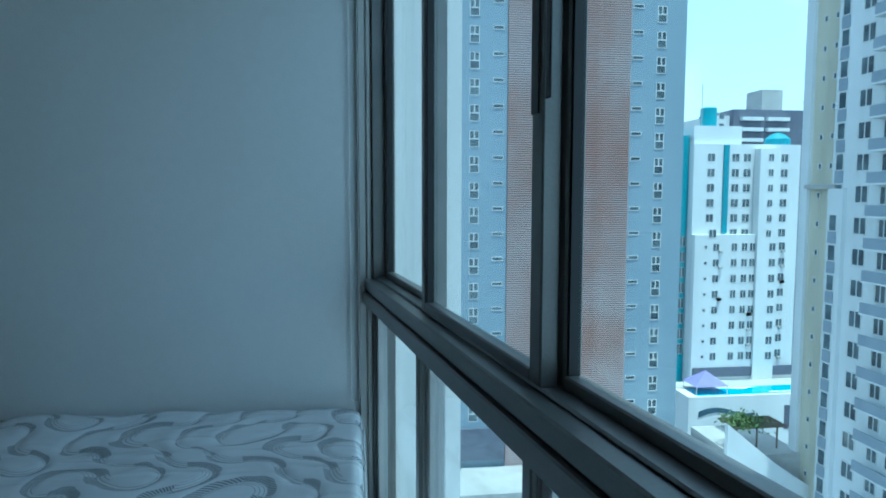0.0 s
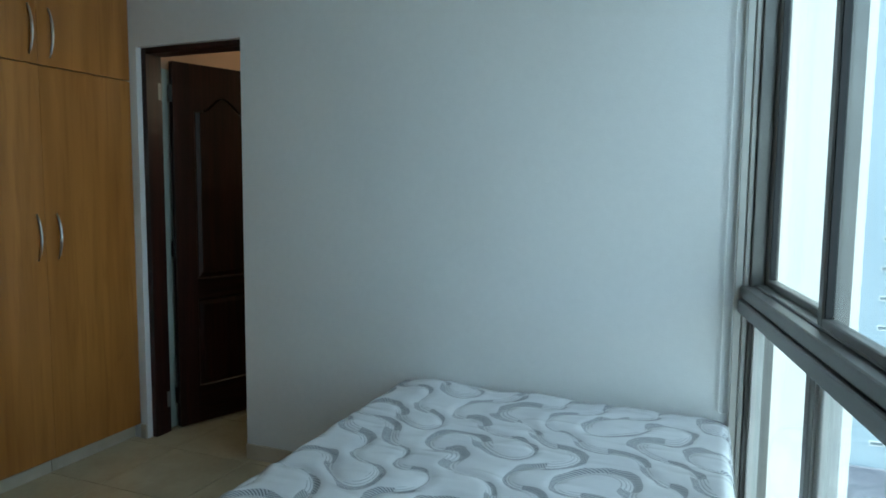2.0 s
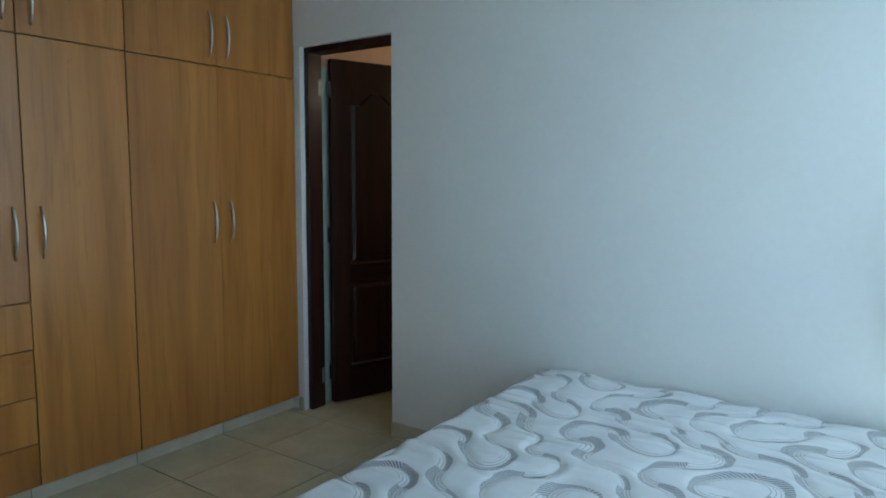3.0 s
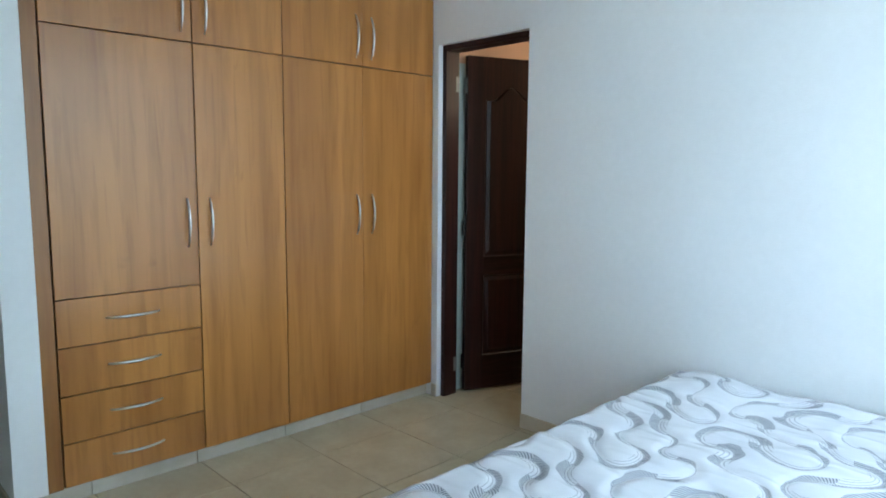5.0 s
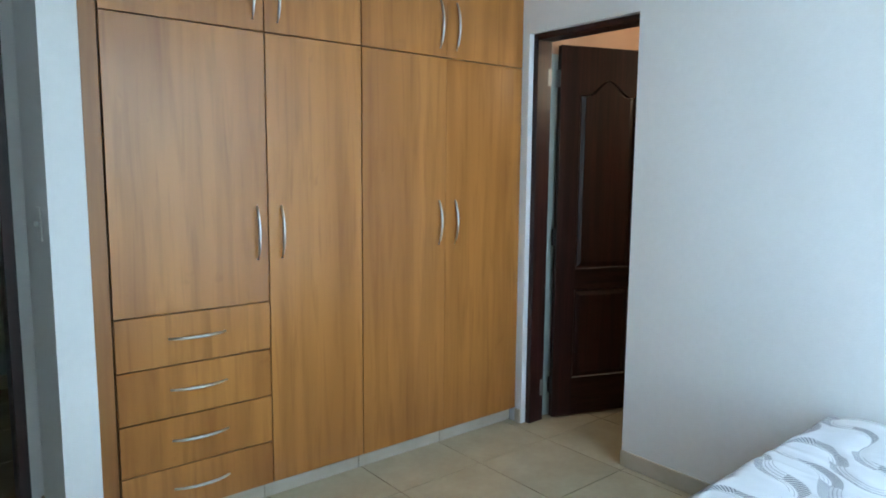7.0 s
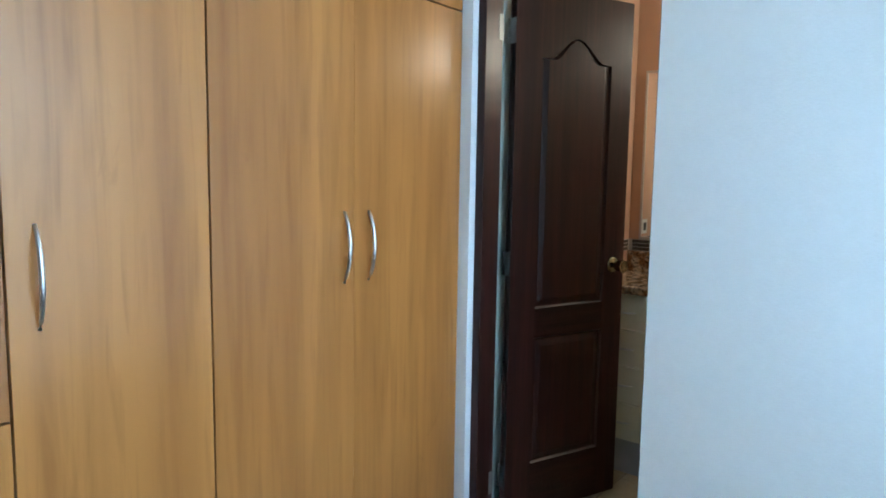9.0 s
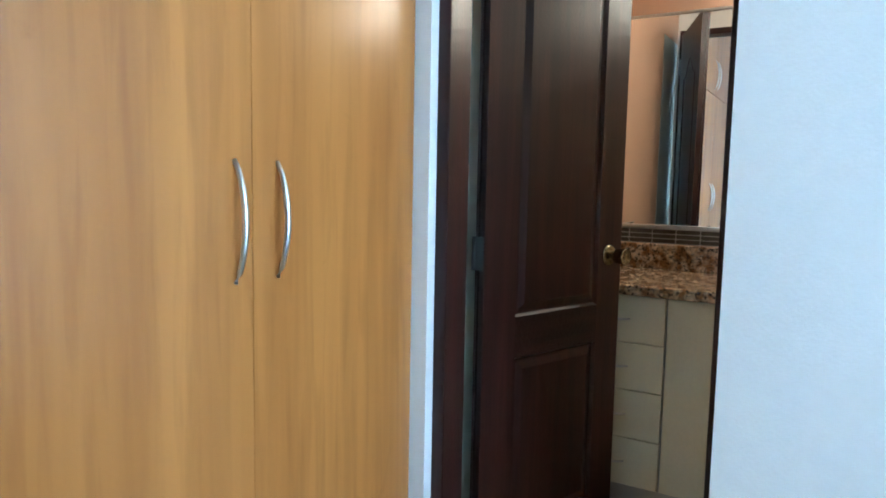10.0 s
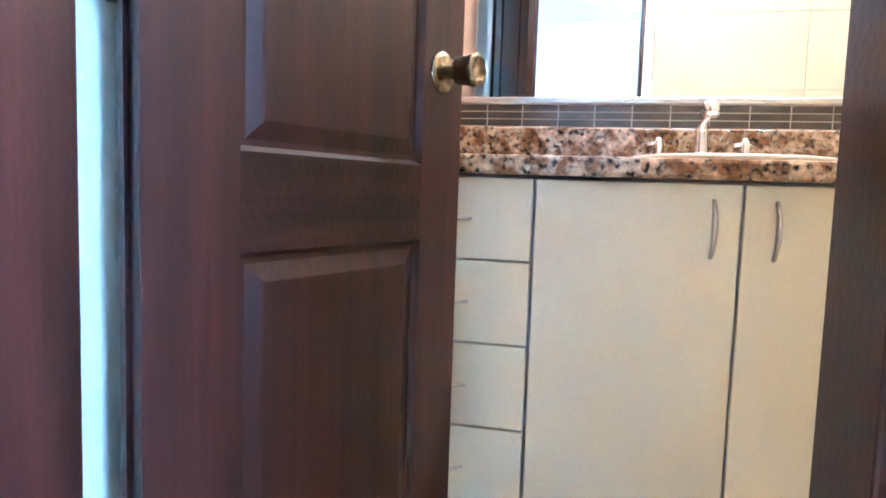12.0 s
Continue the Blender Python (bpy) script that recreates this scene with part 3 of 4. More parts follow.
LN = Vector((math.sin(LA), -math.cos(LA), 0))   # towards the bedroom side of the leaf
LW, LT, LZ0, LZ1 = 0.59, 0.036, 0.012, 2.058


def leafp(u, t, z):
    return PIN + LU * (u + 0.002) + LN * (0.004 + t) + Vector((0, 0, z))


LM = Matrix(((LU.x, LN.x, 0, PIN.x + LU.x * 0.002 + LN.x * 0.004), (LU.y, LN.y, 0, PIN.y + LU.y * 0.002 + LN.y * 0.004), (0, 0, 1, 0), (0, 0, 0, 1)))
leaf = thing("door", (0.2, 0.98, LZ0), "half-open dark mahogany panelled door with an antique brass knob", "door")
part("core", box(0.006, LW - 0.006, 0.009, LT - 0.009, LZ0 + 0.006, LZ1 - 0.006, m=LM), DARK, leaf)
ST0, ST1 = 0.122, 0.112        # stile widths, hinge and lock side
LOWZ, LOWT, UPZ, UPS, UPP = 0.225, 0.735, 0.85, 1.80, 1.885


def arch(u0, u1, shoulder, peak, n=14):
    """The cathedral line of the upper panel: flat shoulders and a raised middle."""
    pts = []
    for i in range(n + 1):
        f = i / n
        k = math.sin(math.pi * min(max((f - 0.12) / 0.76, 0), 1)) ** 1.6
        pts.append((u0 + (u1 - u0) * f, shoulder + (peak - shoulder) * k))
    return pts


U0, U1 = ST0, LW - ST1
for t0, t1 in ((LT - 0.010, LT), (0.0, 0.010)):
    front = t1 > LT / 2
    part("stile", prism([(0, LZ0), (ST0, LZ0), (ST0, LZ1), (0, LZ1)], t0, t1, leafp), DARK, leaf)
    part("stile", prism([(U1, LZ0), (LW, LZ0), (LW, LZ1), (U1, LZ1)], t0, t1, leafp), DARK, leaf)
    part("rail", prism([(U0, LZ0), (U1, LZ0), (U1, LOWZ), (U0, LOWZ)], t0, t1, leafp), DARKH, leaf)
    part("rail", prism([(U0, LOWT), (U1, LOWT), (U1, UPZ), (U0, UPZ)], t0, t1, leafp), DARKH, leaf)
    part("rail", prism(arch(U0, U1, UPS, UPP) + [(U1, LZ1), (U0, LZ1)], t0, t1, leafp), DARK, leaf)

    def raised(outline):
        """A raised panel: sloping rim down to the groove, flat field."""
        bm = bmesh.new()
        cu = sum(u for u, z in outline) / len(outline)
        cz = sum(z for u, z in outline) / len(outline)
        hu = max(abs(u - cu) for u, z in outline)
        hz = max(abs(z - cz) for u, z in outline)
        s0 = t0 if front else t1
        sg = 1 if front else -1
        rings = []
        for inset, lift in ((0.0, 0.0095), (0.007, 0.0005), (0.012, 0.0003), (0.034, 0.008), (0.037, 0.0088)):
            rings.append([bm.verts.new(leafp(cu + (u - cu) * (1 - inset / hu), s0 + sg * lift, cz + (z - cz) * (1 - inset / hz))) for u, z in outline])
        for p, q in zip(rings, rings[1:]):
            for k in range(len(outline)):
                bm.faces.new((p[k], p[(k + 1) % len(outline)], q[(k + 1) % len(outline)], q[k]))
        bm.faces.new(rings[-1])
        return bm

    part("panel", raised([(U0, LOWZ), (U1, LOWZ), (U1, LOWT), (U0, LOWT)]), DARK, leaf, "raised lower panel")
    part("panel", raised([(U0, UPZ), (U1, UPZ)] + arch(U0, U1, UPS, UPP)[::-1]), DARK, leaf, "raised arched upper panel")
for side in (1, -1):
    ax = LN * side
    rot = ax.to_track_quat("Z", "Y").to_matrix().to_4x4()
    base = leafp(LW - 0.062, LT if side > 0 else 0.0, 1.0)
    km = Matrix.Translation(base) @ rot
    kb = lathe([(0.012, 0.006), (0.0105, 0.020), (0.013, 0.024), (0.0205, 0.029), (0.0225, 0.036), (0.0225, 0.046), (0.0245, 0.056), (0.0255, 0.064), (0.0235, 0.067), (0.016, 0.065), (0.011, 0.060)], km, 40)
    for v in kb.verts:      # scalloped lip
        q = km.inverted() @ v.co
        f = 1 + 0.06 * min(max((q.z - 0.044) / 0.012, 0), 1) * math.cos(8 * math.atan2(q.y, q.x))
        v.co = km @ Vector((q.x * f, q.y * f, q.z))
    k = part("knob", kb, BRASS, leaf, "antique brass door knob", True)
    part("rosette", lathe([(0.033, 0.0), (0.033, 0.003), (0.027, 0.007), (0.013, 0.009)], km), BRASS, k, "", True)
for z in (0.191, 1.03, 1.885):
    h = part("hinge", lathe([(0.006, z - 0.045), (0.006, z + 0.045)], Matrix.Translation(PIN), 10), HINGE if z > 1.5 else PULL, leaf, "metal butt hinge", True)
    part("hinge_plate", box(0.0005, 0.003, 0.004, LT - 0.002, z - 0.045, z + 0.045, m=Matrix.Translation(-LU * 0.004) @ LM), HINGE if z > 1.5 else PULL, h)

# ---- entry doorway ----
entry = thing("door_frame", (-0.53, -2.16, 0), "dark mahogany stained entry door frame", "door frame", kind="structure")
for nm, d in (("jamb", (-0.605, -0.46, -1.775, -1.735, 0, 2.10)), ("jamb", (-0.605, -0.46, -2.585, -2.545, 0, 2.10)), ("head", (-0.605, -0.46, -2.545, -1.775, 2.06, 2.10))):
    part(nm, box(*d, bevel=0.003), DARK, entry)
ed = thing("door", (-0.98, -2.52, 0.01), "dark mahogany entry door standing open into the hall", "door")
part("leaf", box(-1.36, -0.61, -2.545, -2.508, 0.012, 2.055, 0.003), DARK, ed)
for z0, z1 in ((0.25, 0.75), (0.9, 1.85)):
    part("panel", box(-1.23, -0.74, -2.508, -2.500, z0, z1, 0.006), DARK, ed)
km = Matrix.Translation((-1.29, -2.508, 1.0)) @ Vector((0, 1, 0)).to_track_quat("Z", "Y").to_matrix().to_4x4()
part("knob", lathe([(0.012, 0.0), (0.011, 0.022), (0.025, 0.036), (0.0275, 0.046), (0.02, 0.062)], km), BRASS, ed, "antique brass door knob", True)
sw = thing("light_switch", (-0.155, -1.69, 1.2), "white plastic wall switch plate on the pier", "light switch")
part("plate", box(-0.19, -0.12, -1.698, -1.69, 1.14, 1.26, 0.003), PLASTIC, sw)
part("toggle", box(-0.161, -0.149, -1.712, -1.697, 1.19, 1.21, 0.002), PLASTIC, sw)

# ---- bed ----
BX0, BX1, BY0, BY1, BZ0, BZ1 = 1.60, 2.955, -1.42, 0.50, 0.29, 0.53


def quilt(x, y):
    """Height of the quilted top at (x, y), 0 in the seams to 1 on the pillows."""
    gx = (x + 0.024 * math.sin(y * 2 * math.pi / 0.53) + 0.014 * math.sin(x * 2 * math.pi / 0.41 + 1.0)) / QUILT
    gy = (y + 2.0 + 0.022 * math.sin(x * 2 * math.pi / 0.47 + 0.7) + 0.012 * math.sin(y * 2 * math.pi / 0.39)) / QUILT
    ci, cj = math.floor(gx), math.floor(gy)
    a, b = abs(gx - ci - ((2 * ci * ci + 3 * ci * cj + 5 * cj) % 7 < 2.5)), gy - cj
    r = min(math.hypot(a, b), math.hypot(1 - a, 1 - b))
    return math.sin(min(abs(r - 0.5) * QUILT / 0.042, 1.0) * math.pi / 2)


bed = thing("mattress", ((BX0 + BX1) / 2, (BY0 + BY1) / 2, BZ0), "double mattress with grey swirl quilting in clear plastic wrap", "mattress")
NX, NY = 190, 260
RND = 0.045


def soft(f, half):
    """Distance to the rim, turned into a rounded shoulder."""
    return max(0.0, RND - (half - abs(f)))


verts, faces = [], []
hx, hy = (BX1 - BX0) / 2, (BY1 - BY0) / 2
mx0, my0 = (BX0 + BX1) / 2, (BY0 + BY1) / 2
for j in range(NY + 1):
    for i in range(NX + 1):
        x = -hx + 2 * hx * i / NX
        y = -hy + 2 * hy * j / NY
        a, b = soft(x, hx), soft(y, hy)
        r = min(math.hypot(a, b), RND)
        drop = RND - math.sqrt(max(RND * RND - r * r, 0))
        q = quilt(mx0 + x, my0 + y)
        z = BZ1 - drop + 0.009 * q - 0.005 + 0.008 * noise.noise((x * 2.2, y * 2.2, 3.0)) + 0.004 * noise.noise((x * 9, y * 9, 7.0))
        z += 0.030 * math.exp(-(((x + hx - 0.20) / 0.16) ** 2 + ((y - hy + 0.12) / 0.14) ** 2)) + 0.016 * math.exp(-(((x + hx - 0.62) / 0.10) ** 2 + ((y - hy + 0.06) / 0.08) ** 2))
        px = x
        py = y
        if a and b and a * a + b * b > RND * RND:
            f = RND / math.hypot(a, b)
            px = math.copysign(hx - RND + a * f, x)
            py = math.copysign(hy - RND + b * f, y)
        verts.append((mx0 + px, my0 + py, z))
for j in range(NY):
    for i in range(NX):
        k = j * (NX + 1) + i
        faces.append((k, k + 1, k + NX + 2, k + NX + 1))
# side skirt down from the rim
rim = [i for i in range(NX + 1)] + [j * (NX + 1) + NX for j in range(1, NY + 1)] + [NY * (NX + 1) + i for i in range(NX - 1, -1, -1)] + [j * (NX + 1) for j in range(NY - 1, 0, -1)]
prev = rim
for lvl in range(1, 6):
    z = BZ1 - RND - lvl * (BZ1 - RND - BZ0) / 5
    ring = []
    for k in rim:
        vx, vy, vz = verts[k]
        bulge = 0.012 * math.sin(math.pi * lvl / 5)
        ring.append(len(verts))
        verts.append((vx + math.copysign(bulge, vx - mx0) * (abs(vx - mx0) > hx - 0.06), vy + math.copysign(bulge, vy - my0) * (abs(vy - my0) > hy - 0.06), z))
    for k in range(len(rim)):
        n = (k + 1) % len(rim)
        faces.append((prev[k], prev[n], ring[n], ring[k]))
    prev = ring
me = bpy.data.meshes.new("quilted_top")
me.from_pydata(verts, [], faces)
me.materials.append(TICKING)
for p in me.polygons:
    p.use_smooth = True
hang(new("quilted_top", me), bed)
edge_pts = [(BX0 + 0.012, BY0 + 0.05), (BX0 + 0.012, BY1 - 0.05), (BX0 + 0.05, BY1 - 0.012), (BX1 - 0.05, BY1 - 0.012), (BX1 - 0.012, BY1 - 0.05), (BX1 - 0.012, BY0 + 0.05), (BX1 - 0.05, BY0 + 0.012), (BX0 + 0.05, BY0 + 0.012)]
part("piping", tube([(x, y, BZ1 - 0.024) for x, y in edge_pts], 0.007, 8, closed=True), BASEFAB, bed, "grey edge piping", True)
base = thing("bed_base", ((BX0 + BX1) / 2, (BY0 + BY1) / 2, 0), "low grey fabric bed base under the mattress", "bed base")
part("box", box(BX0 + 0.015, BX1 - 0.015, BY0 + 0.015, BY1 - 0.01, 0.08, BZ0 - 0.002, 0.012, seg=2), BASEFAB, base)
for x in (BX0 + 0.1, BX1 - 0.1):
    for y in (BY0 + 0.1, BY1 - 0.1):
        part("foot", lathe([(0.03, 0.0), (0.025, 0.082)], Matrix.Translation((x, y, 0)), 12), RUBBER, base)

# ---- bathroom ----
VY = 1.45
VZ0, VZ1 = 0.165, 0.845
van = thing("vanity_cabinet", (0.6, 1.7, 0), "cream laminate bathroom vanity with drawers and doors", "vanity cabinet")
part("body", box(0.05, 1.55, VY + 0.02, 1.945, VZ0, VZ1), KICK, van)
part("kickboard", box(0.05, 1.55, VY + 0.03, VY + 0.05, 0, VZ0, 0.001), KICK, van, "grey plinth board")
VD = [VZ0, 0.338, 0.510, 0.677, 0.842]
for i in range(4):
    d = part("drawer", box(0.06, 0.411, VY, VY + 0.018, VD[i] + 0.002, VD[i + 1] - 0.002, 0.0015), CREAM, van)
    zh = (VD[i] + VD[i + 1]) / 2
    part("handle", bow((0.19, VY, zh), (0.292, VY, zh), (0, -0.022, 0), 0.004), STEEL, d, "small bowed nickel handle", True)
for x0, x1, hx_ in ((0.417, 0.789, 0.741), (0.793, 1.165, 0.848), (1.169, 1.545, 1.22)):
    d = part("door", box(x0 + 0.001, x1 - 0.001, VY, VY + 0.018, VZ0 + 0.002, 0.840, 0.0015), CREAM, van)
    part("handle", bow((hx_, VY, 0.705), (hx_, VY, 0.810), (0, -0.024, 0), 0.005), STEEL, d, "bowed nickel handle", True)
top = thing("countertop", (0.8, 1.7, VZ1), "polished brown speckled granite counter with upstand", "countertop")
part("slab", box(0.032, 1.60, VY - 0.035, 1.953, VZ1 + 0.001, 0.884, 0.008, seg=2), GRANITE, top)
part("upstand", box(0.032, 1.60, 1.932, 1.953, 0.884, 0.985, 0.004), GRANITE, top)
sink = thing("sink", (0.81, 1.69, 0.884), "oval biscuit ceramic sink set in the granite counter", "sink")
sm = Matrix.Translation((0.81, 1.675, 0)) @ Matrix.Diagonal((1.22, 1.0, 1, 1))
part("rim", lathe([(0.175, 0.886), (0.18, 0.895), (0.168, 0.900), (0.155, 0.893), (0.14, 0.888), (0.02, 0.887)], sm, 40), CERAMIC, sink, "", True)
tap = thing("faucet", (0.77, 1.84, 0.884), "chrome widespread tap with a tall curved spout", "faucet")
part("spout", tube([(0.77, 1.86, 0.885), (0.77, 1.86, 0.93), (0.772, 1.855, 0.98), (0.774, 1.84, 1.01), (0.775, 1.80, 1.025), (0.775, 1.765, 1.018), (0.775, 1.752, 1.0)], 0.014, 14, taper=[1.6, 1.25, 1.0, 0.95, 1.0, 1.15, 1.1]), CHROME, tap, "", True)
for x in (0.672, 0.868):
    hb = part("handle", lathe([(0.021, 0.885), (0.017, 0.90), (0.011, 0.922), (0.014, 0.936), (0.010, 0.948), (0.006, 0.956)], Matrix.Translation((x, 1.86, 0)), 14), CHROME, tap, "chrome cross handle", True)
    part("lever", tube([(x - 0.026, 1.85, 0.939), (x, 1.86, 0.943), (x + 0.026, 1.87, 0.939)], 0.0048, 8), CHROME, hb, "", True)
mir = thing("mirror", (0.8, 1.95, 1.05), "large frameless wall mirror in a thin aluminium edge", "mirror")
part("glass", box(0.10, 1.55, 1.943, 1.949, 1.062, 1.885), MIRROR, mir)
for d in ((0.088, 1.562, 1.938, 1.953, 1.046, 1.062), (0.088, 1.562, 1.938, 1.953, 1.885, 1.897), (0.088, 0.10, 1.938, 1.953, 1.062, 1.885), (1.55, 1.562, 1.938, 1.953, 1.062, 1.885)):
    part("edge", box(*d, bevel=0.002), STEEL, mir)
lampbar = thing("vanity_light", (0.9, 1.92, 2.06), "wall bar with four lit round bulbs above the mirror", "vanity light")
part("bar", box(0.62, 1.22, 1.925, 1.953, 2.03, 2.10, 0.006), CHROME, lampbar)
for x in (0.70, 0.846, 0.993, 1.14):
    bl = bmesh.new()
    bmesh.ops.create_uvsphere(bl, u_segments=16, v_segments=10, radius=0.04, matrix=Matrix.Translation((x, 1.876, 2.065)))
    part("bulb", bl, BULB, lampbar, "lit warm glass bulb", True)
outlet = thing("wall_socket", (0.037, 1.75, 1.08), "white wall socket above the counter", "socket")
part("plate", box(0.030, 0.038, 1.715, 1.785, 1.062, 1.14, 0.002), PLASTIC, outlet)
part("insert", box(0.038, 0.041, 1.735, 1.765, 1.08, 1.122, 0.001), RUBBER, outlet)

# dark mosaic band round the counter
band = thing("mosaic_band", (0.8, 1.955, 0.986), "band of dark slate mosaic strips in pale grout", "wall tiles", kind="structure")
part("grout", box(0.031, 1.60, 1.9495, 1.954, 0.986, 1.045), MORTAR, band)
part("grout", box(0.030, 0.0345, 1.45, 1.9495, 0.986, 1.045), MORTAR, band)
for r in range(3):
    z0 = 0.988 + r * 0.0192
    for c in range(17):
        x0 = 0.052 + c * 0.0935
        part("tile", box(x0, x0 + 0.0905, 1.9475, 1.952, z0, z0 + 0.0166), MOSAIC, band)
    for c in range(5):
        y0 = 1.47 + c * 0.0935
        part("tile", box(0.032, 0.0362, y0, y0 + 0.0905, z0, z0 + 0.0166), MOSAIC, band)

# glossy wall tiles on the bathroom side of the headboard wall
bt = solid("wall_bathroom_front", box(0.745, 1.95, WB + 0.001, WB + 0.008, 0, CH - 0.002), MORTAR, "glossy beige tiles on the bathroom wall", "wall", "structure")
for r in range(8):
    for c in range(2):
        x0 = 0.747 + c * 0.601
        part("tile", box(x0, x0 + 0.599, WB + 0.008, WB + 0.016, r * 0.317 + 0.001, r * 0.317 + 0.316), BATHTILE, bt)

# ---- outdoors ----
GZ = -52.0
ground = solid("ground", box(-2500, 2500, 8, 3000, GZ - 1, GZ), ASPHALT, "grey city ground far below the window", "ground", "structure")
ledge = solid("ledge_outside", box(-1.15, WLEN, 0.1, 0.55, -0.55, -0.36, m=WM), CONCRETE, "sunlit concrete ledge below the window", "ledge", "structure")


def far_window(parent, x, y, z, w, h, style="plain", mat=FARGLASS):
    """One facade window: frame with a recessed dark pane, split where it is a two-light."""
    key = (style, round(w, 2), round(h, 2))
    if key not in far_window.made:
        bm = bmesh.new()
        t = 0.07
        for d in ((-w / 2, w / 2, -0.06, 0.1, h / 2 - t, h / 2), (-w / 2, w / 2, -0.06, 0.1, -h / 2, -h / 2 + t), (-w / 2, -w / 2 + t, -0.06, 0.1, -h / 2, h / 2), (w / 2 - t, w / 2, -0.06, 0.1, -h / 2, h / 2)):
            box(*d, bm=bm)
        if style == "cross":
            box(-w / 2, w / 2, -0.05, 0.1, -0.07, 0.05, bm=bm)
            box(-0.06, 0.06, -0.05, 0.1, 0.0, h / 2, bm=bm)
        elif style == "split":
            box(-0.05, 0.05, -0.05, 0.1, -h / 2, h / 2, bm=bm)
        far_window.made[key] = (mesh_of("window", bm, FARFRAME), mesh_of("pane", box(-w / 2 + 0.03, w / 2 - 0.03, -0.012, 0.06, -h / 2 + 0.03, h / 2 - 0.03), mat))
    fm, pm = far_window.made[key]
    a = new("window", fm)
    a.matrix_basis = Matrix.Translation((x, y, z))
    hang(a, parent)
    b = new("pane", pm)
    b.parent = a
    return a


far_window.made = {}

# the slim blue-grey tower straight ahead
TY = 68.0
tower = thing("apartment_tower", (23, TY + 8, GZ), "tall pale blue-grey apartment tower with two louvred strips", "apartment building")
part("wall", box(4.0, 38.4, TY, TY + 18, GZ, 48), TOWERPAINT, tower)
part("roof", box(3.6, 38.8, TY - 0.4, TY + 18.4, 48, 48.6), CONCRETE, tower)
for x0, x1 in ((18.75, 23.4), (26.9, 32.1)):
    # dark sheet on the wall: the shade between the slats, put in as colour
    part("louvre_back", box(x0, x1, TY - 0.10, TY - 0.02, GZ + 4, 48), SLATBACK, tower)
    bm = bmesh.new()
    z = GZ + 4.1
    while z < 47.8:
        box(x0, x1, TY - 0.34, TY - 0.11, z, z + 0.11, bm=bm)
        z += 0.235
    tagged(part("louvre", bm, SLAT, tower, "weathered white horizontal louvre slats"), kind="stuff")
for k in range(-9, 17):
    z = 1.75 + k * 2.69
    for x in (15.2, 35.6):
        far_window(tower, x, TY, z, 1.05, 1.75, "cross")
    for x in (17.75, 32.95):
        far_window(tower, x, TY, z + 0.75, 1.2, 0.45, "plain")
part("podium", box(9.0, 38.0, TY - 7, TY - 0.4, GZ, -28.3), CONCRETE, tower)
# dark sheets on the wall imitate the shade inside the openings
part("entrance_shade", box(13.4, 18.6, TY - 0.5, TY - 0.05, -27.5, -24.0), NAVYANDSHADE, tower, "flat dark sheet for the shade in a ground floor opening")
part("entrance_shade", box(33.4, 38.3, TY - 0.5, TY - 0.05, -28.2, -25.6), NAVYANDSHADE, tower)

# white and teal block further off
MY = 130.0
block = thing("apartment_block", (84, MY + 8, GZ), "white apartment block with teal stripes and many small windows", "apartment building")
part("wall", box(72.2, 96.0, MY, MY + 20, GZ - 7, 11.8), WHITEFACADE, block)
part("wall", box(72.2, 87.0, MY - 1.5, MY + 0.2, GZ - 7, -7.0), WHITEFACADE, block)
part("bay", box(85.6, 90.2, MY - 2.2, MY - 0.1, GZ - 7, 10.8), WHITEFACADE, block)
part("stripe", box(70.2, 72.1, MY + 2, MY + 16, GZ - 7, 13.6), TEAL, block, "teal painted corner")
part("stripe", box(78.7, 79.8, MY - 0.4, MY - 0.02, -6.8, 11.6), TEAL, block, "teal vertical stripe")
part("roof", box(72.6, 83.2, MY + 1, MY + 12, 11.8, 15.6), WHITEFACADE, block)
part("tank", lathe([(1.7, 15.6), (1.7, 19.6), (1.4, 19.8)], Matrix.Translation((77.8, MY + 5, 0)), 20), TEAL, block, "teal rooftop water tank")
part("tank", lathe([(2.6, 11.8), (2.6, 13.2), (1.4, 14.2), (0.3, 14.6)], Matrix.Translation((93.2, MY + 4, 0)), 20), TEAL, block, "teal domed rooftop tank")
for k in range(6):
    z = 9.0 - k * 3.15
    for x in (76.0, 81.4, 84.0, 92.4):
        far_window(block, x, MY if x > 80 or k < 5 else MY - 1.5, z, 1.7, 1.7, "split")
    far_window(block, 88.0, MY - 2.2, z, 1.2, 1.5, "split")
for k in range(8):
    z = -9.6 - k * 3.3
    for x in (74.6, 76.9):
        far_window(block, x, MY - 1.5, z, 1.4 if x > 75 else 0.7, 1.6 if x > 75 else 0.7, "split" if x > 75 else "plain")
    for x in (80.9, 83.2, 85.0):
        far_window(block, x, MY - 1.5, z, 1.35, 1.7, "split")
    for x in (89.0, 92.6):
        far_window(block, x, MY - 2.2 if x < 90 else MY, z, 1.5, 1.7, "split")
    far_window(block, 71.2, MY + 2, z + 1.0, 1.5, 2.2, "split")
part("antenna", tube([(75.2, MY + 3, 15.6), (75.2, MY + 3, 24.5)], 0.08, 6), CONCRETE, block, "thin rooftop mast")
part("rail", tube([(76.4, MY + 4, 20.4), (79.2, MY + 4, 20.4)], 0.05, 6), FARFRAME, block)
ar = random.Random(3)
for k in range(14):
    ax = ar.choice((77.4, 84.2, 92.4))
    part("air_conditioner", box(ax, ax + 0.8, (MY if ax > 90 else MY - 1.5) - 0.5, (MY if ax > 90 else MY - 1.5) - 0.02, -10.9 - 3.3 * (k % 8), -10.3 - 3.3 * (k % 8)), CONCRETE, block, "small wall air conditioner")
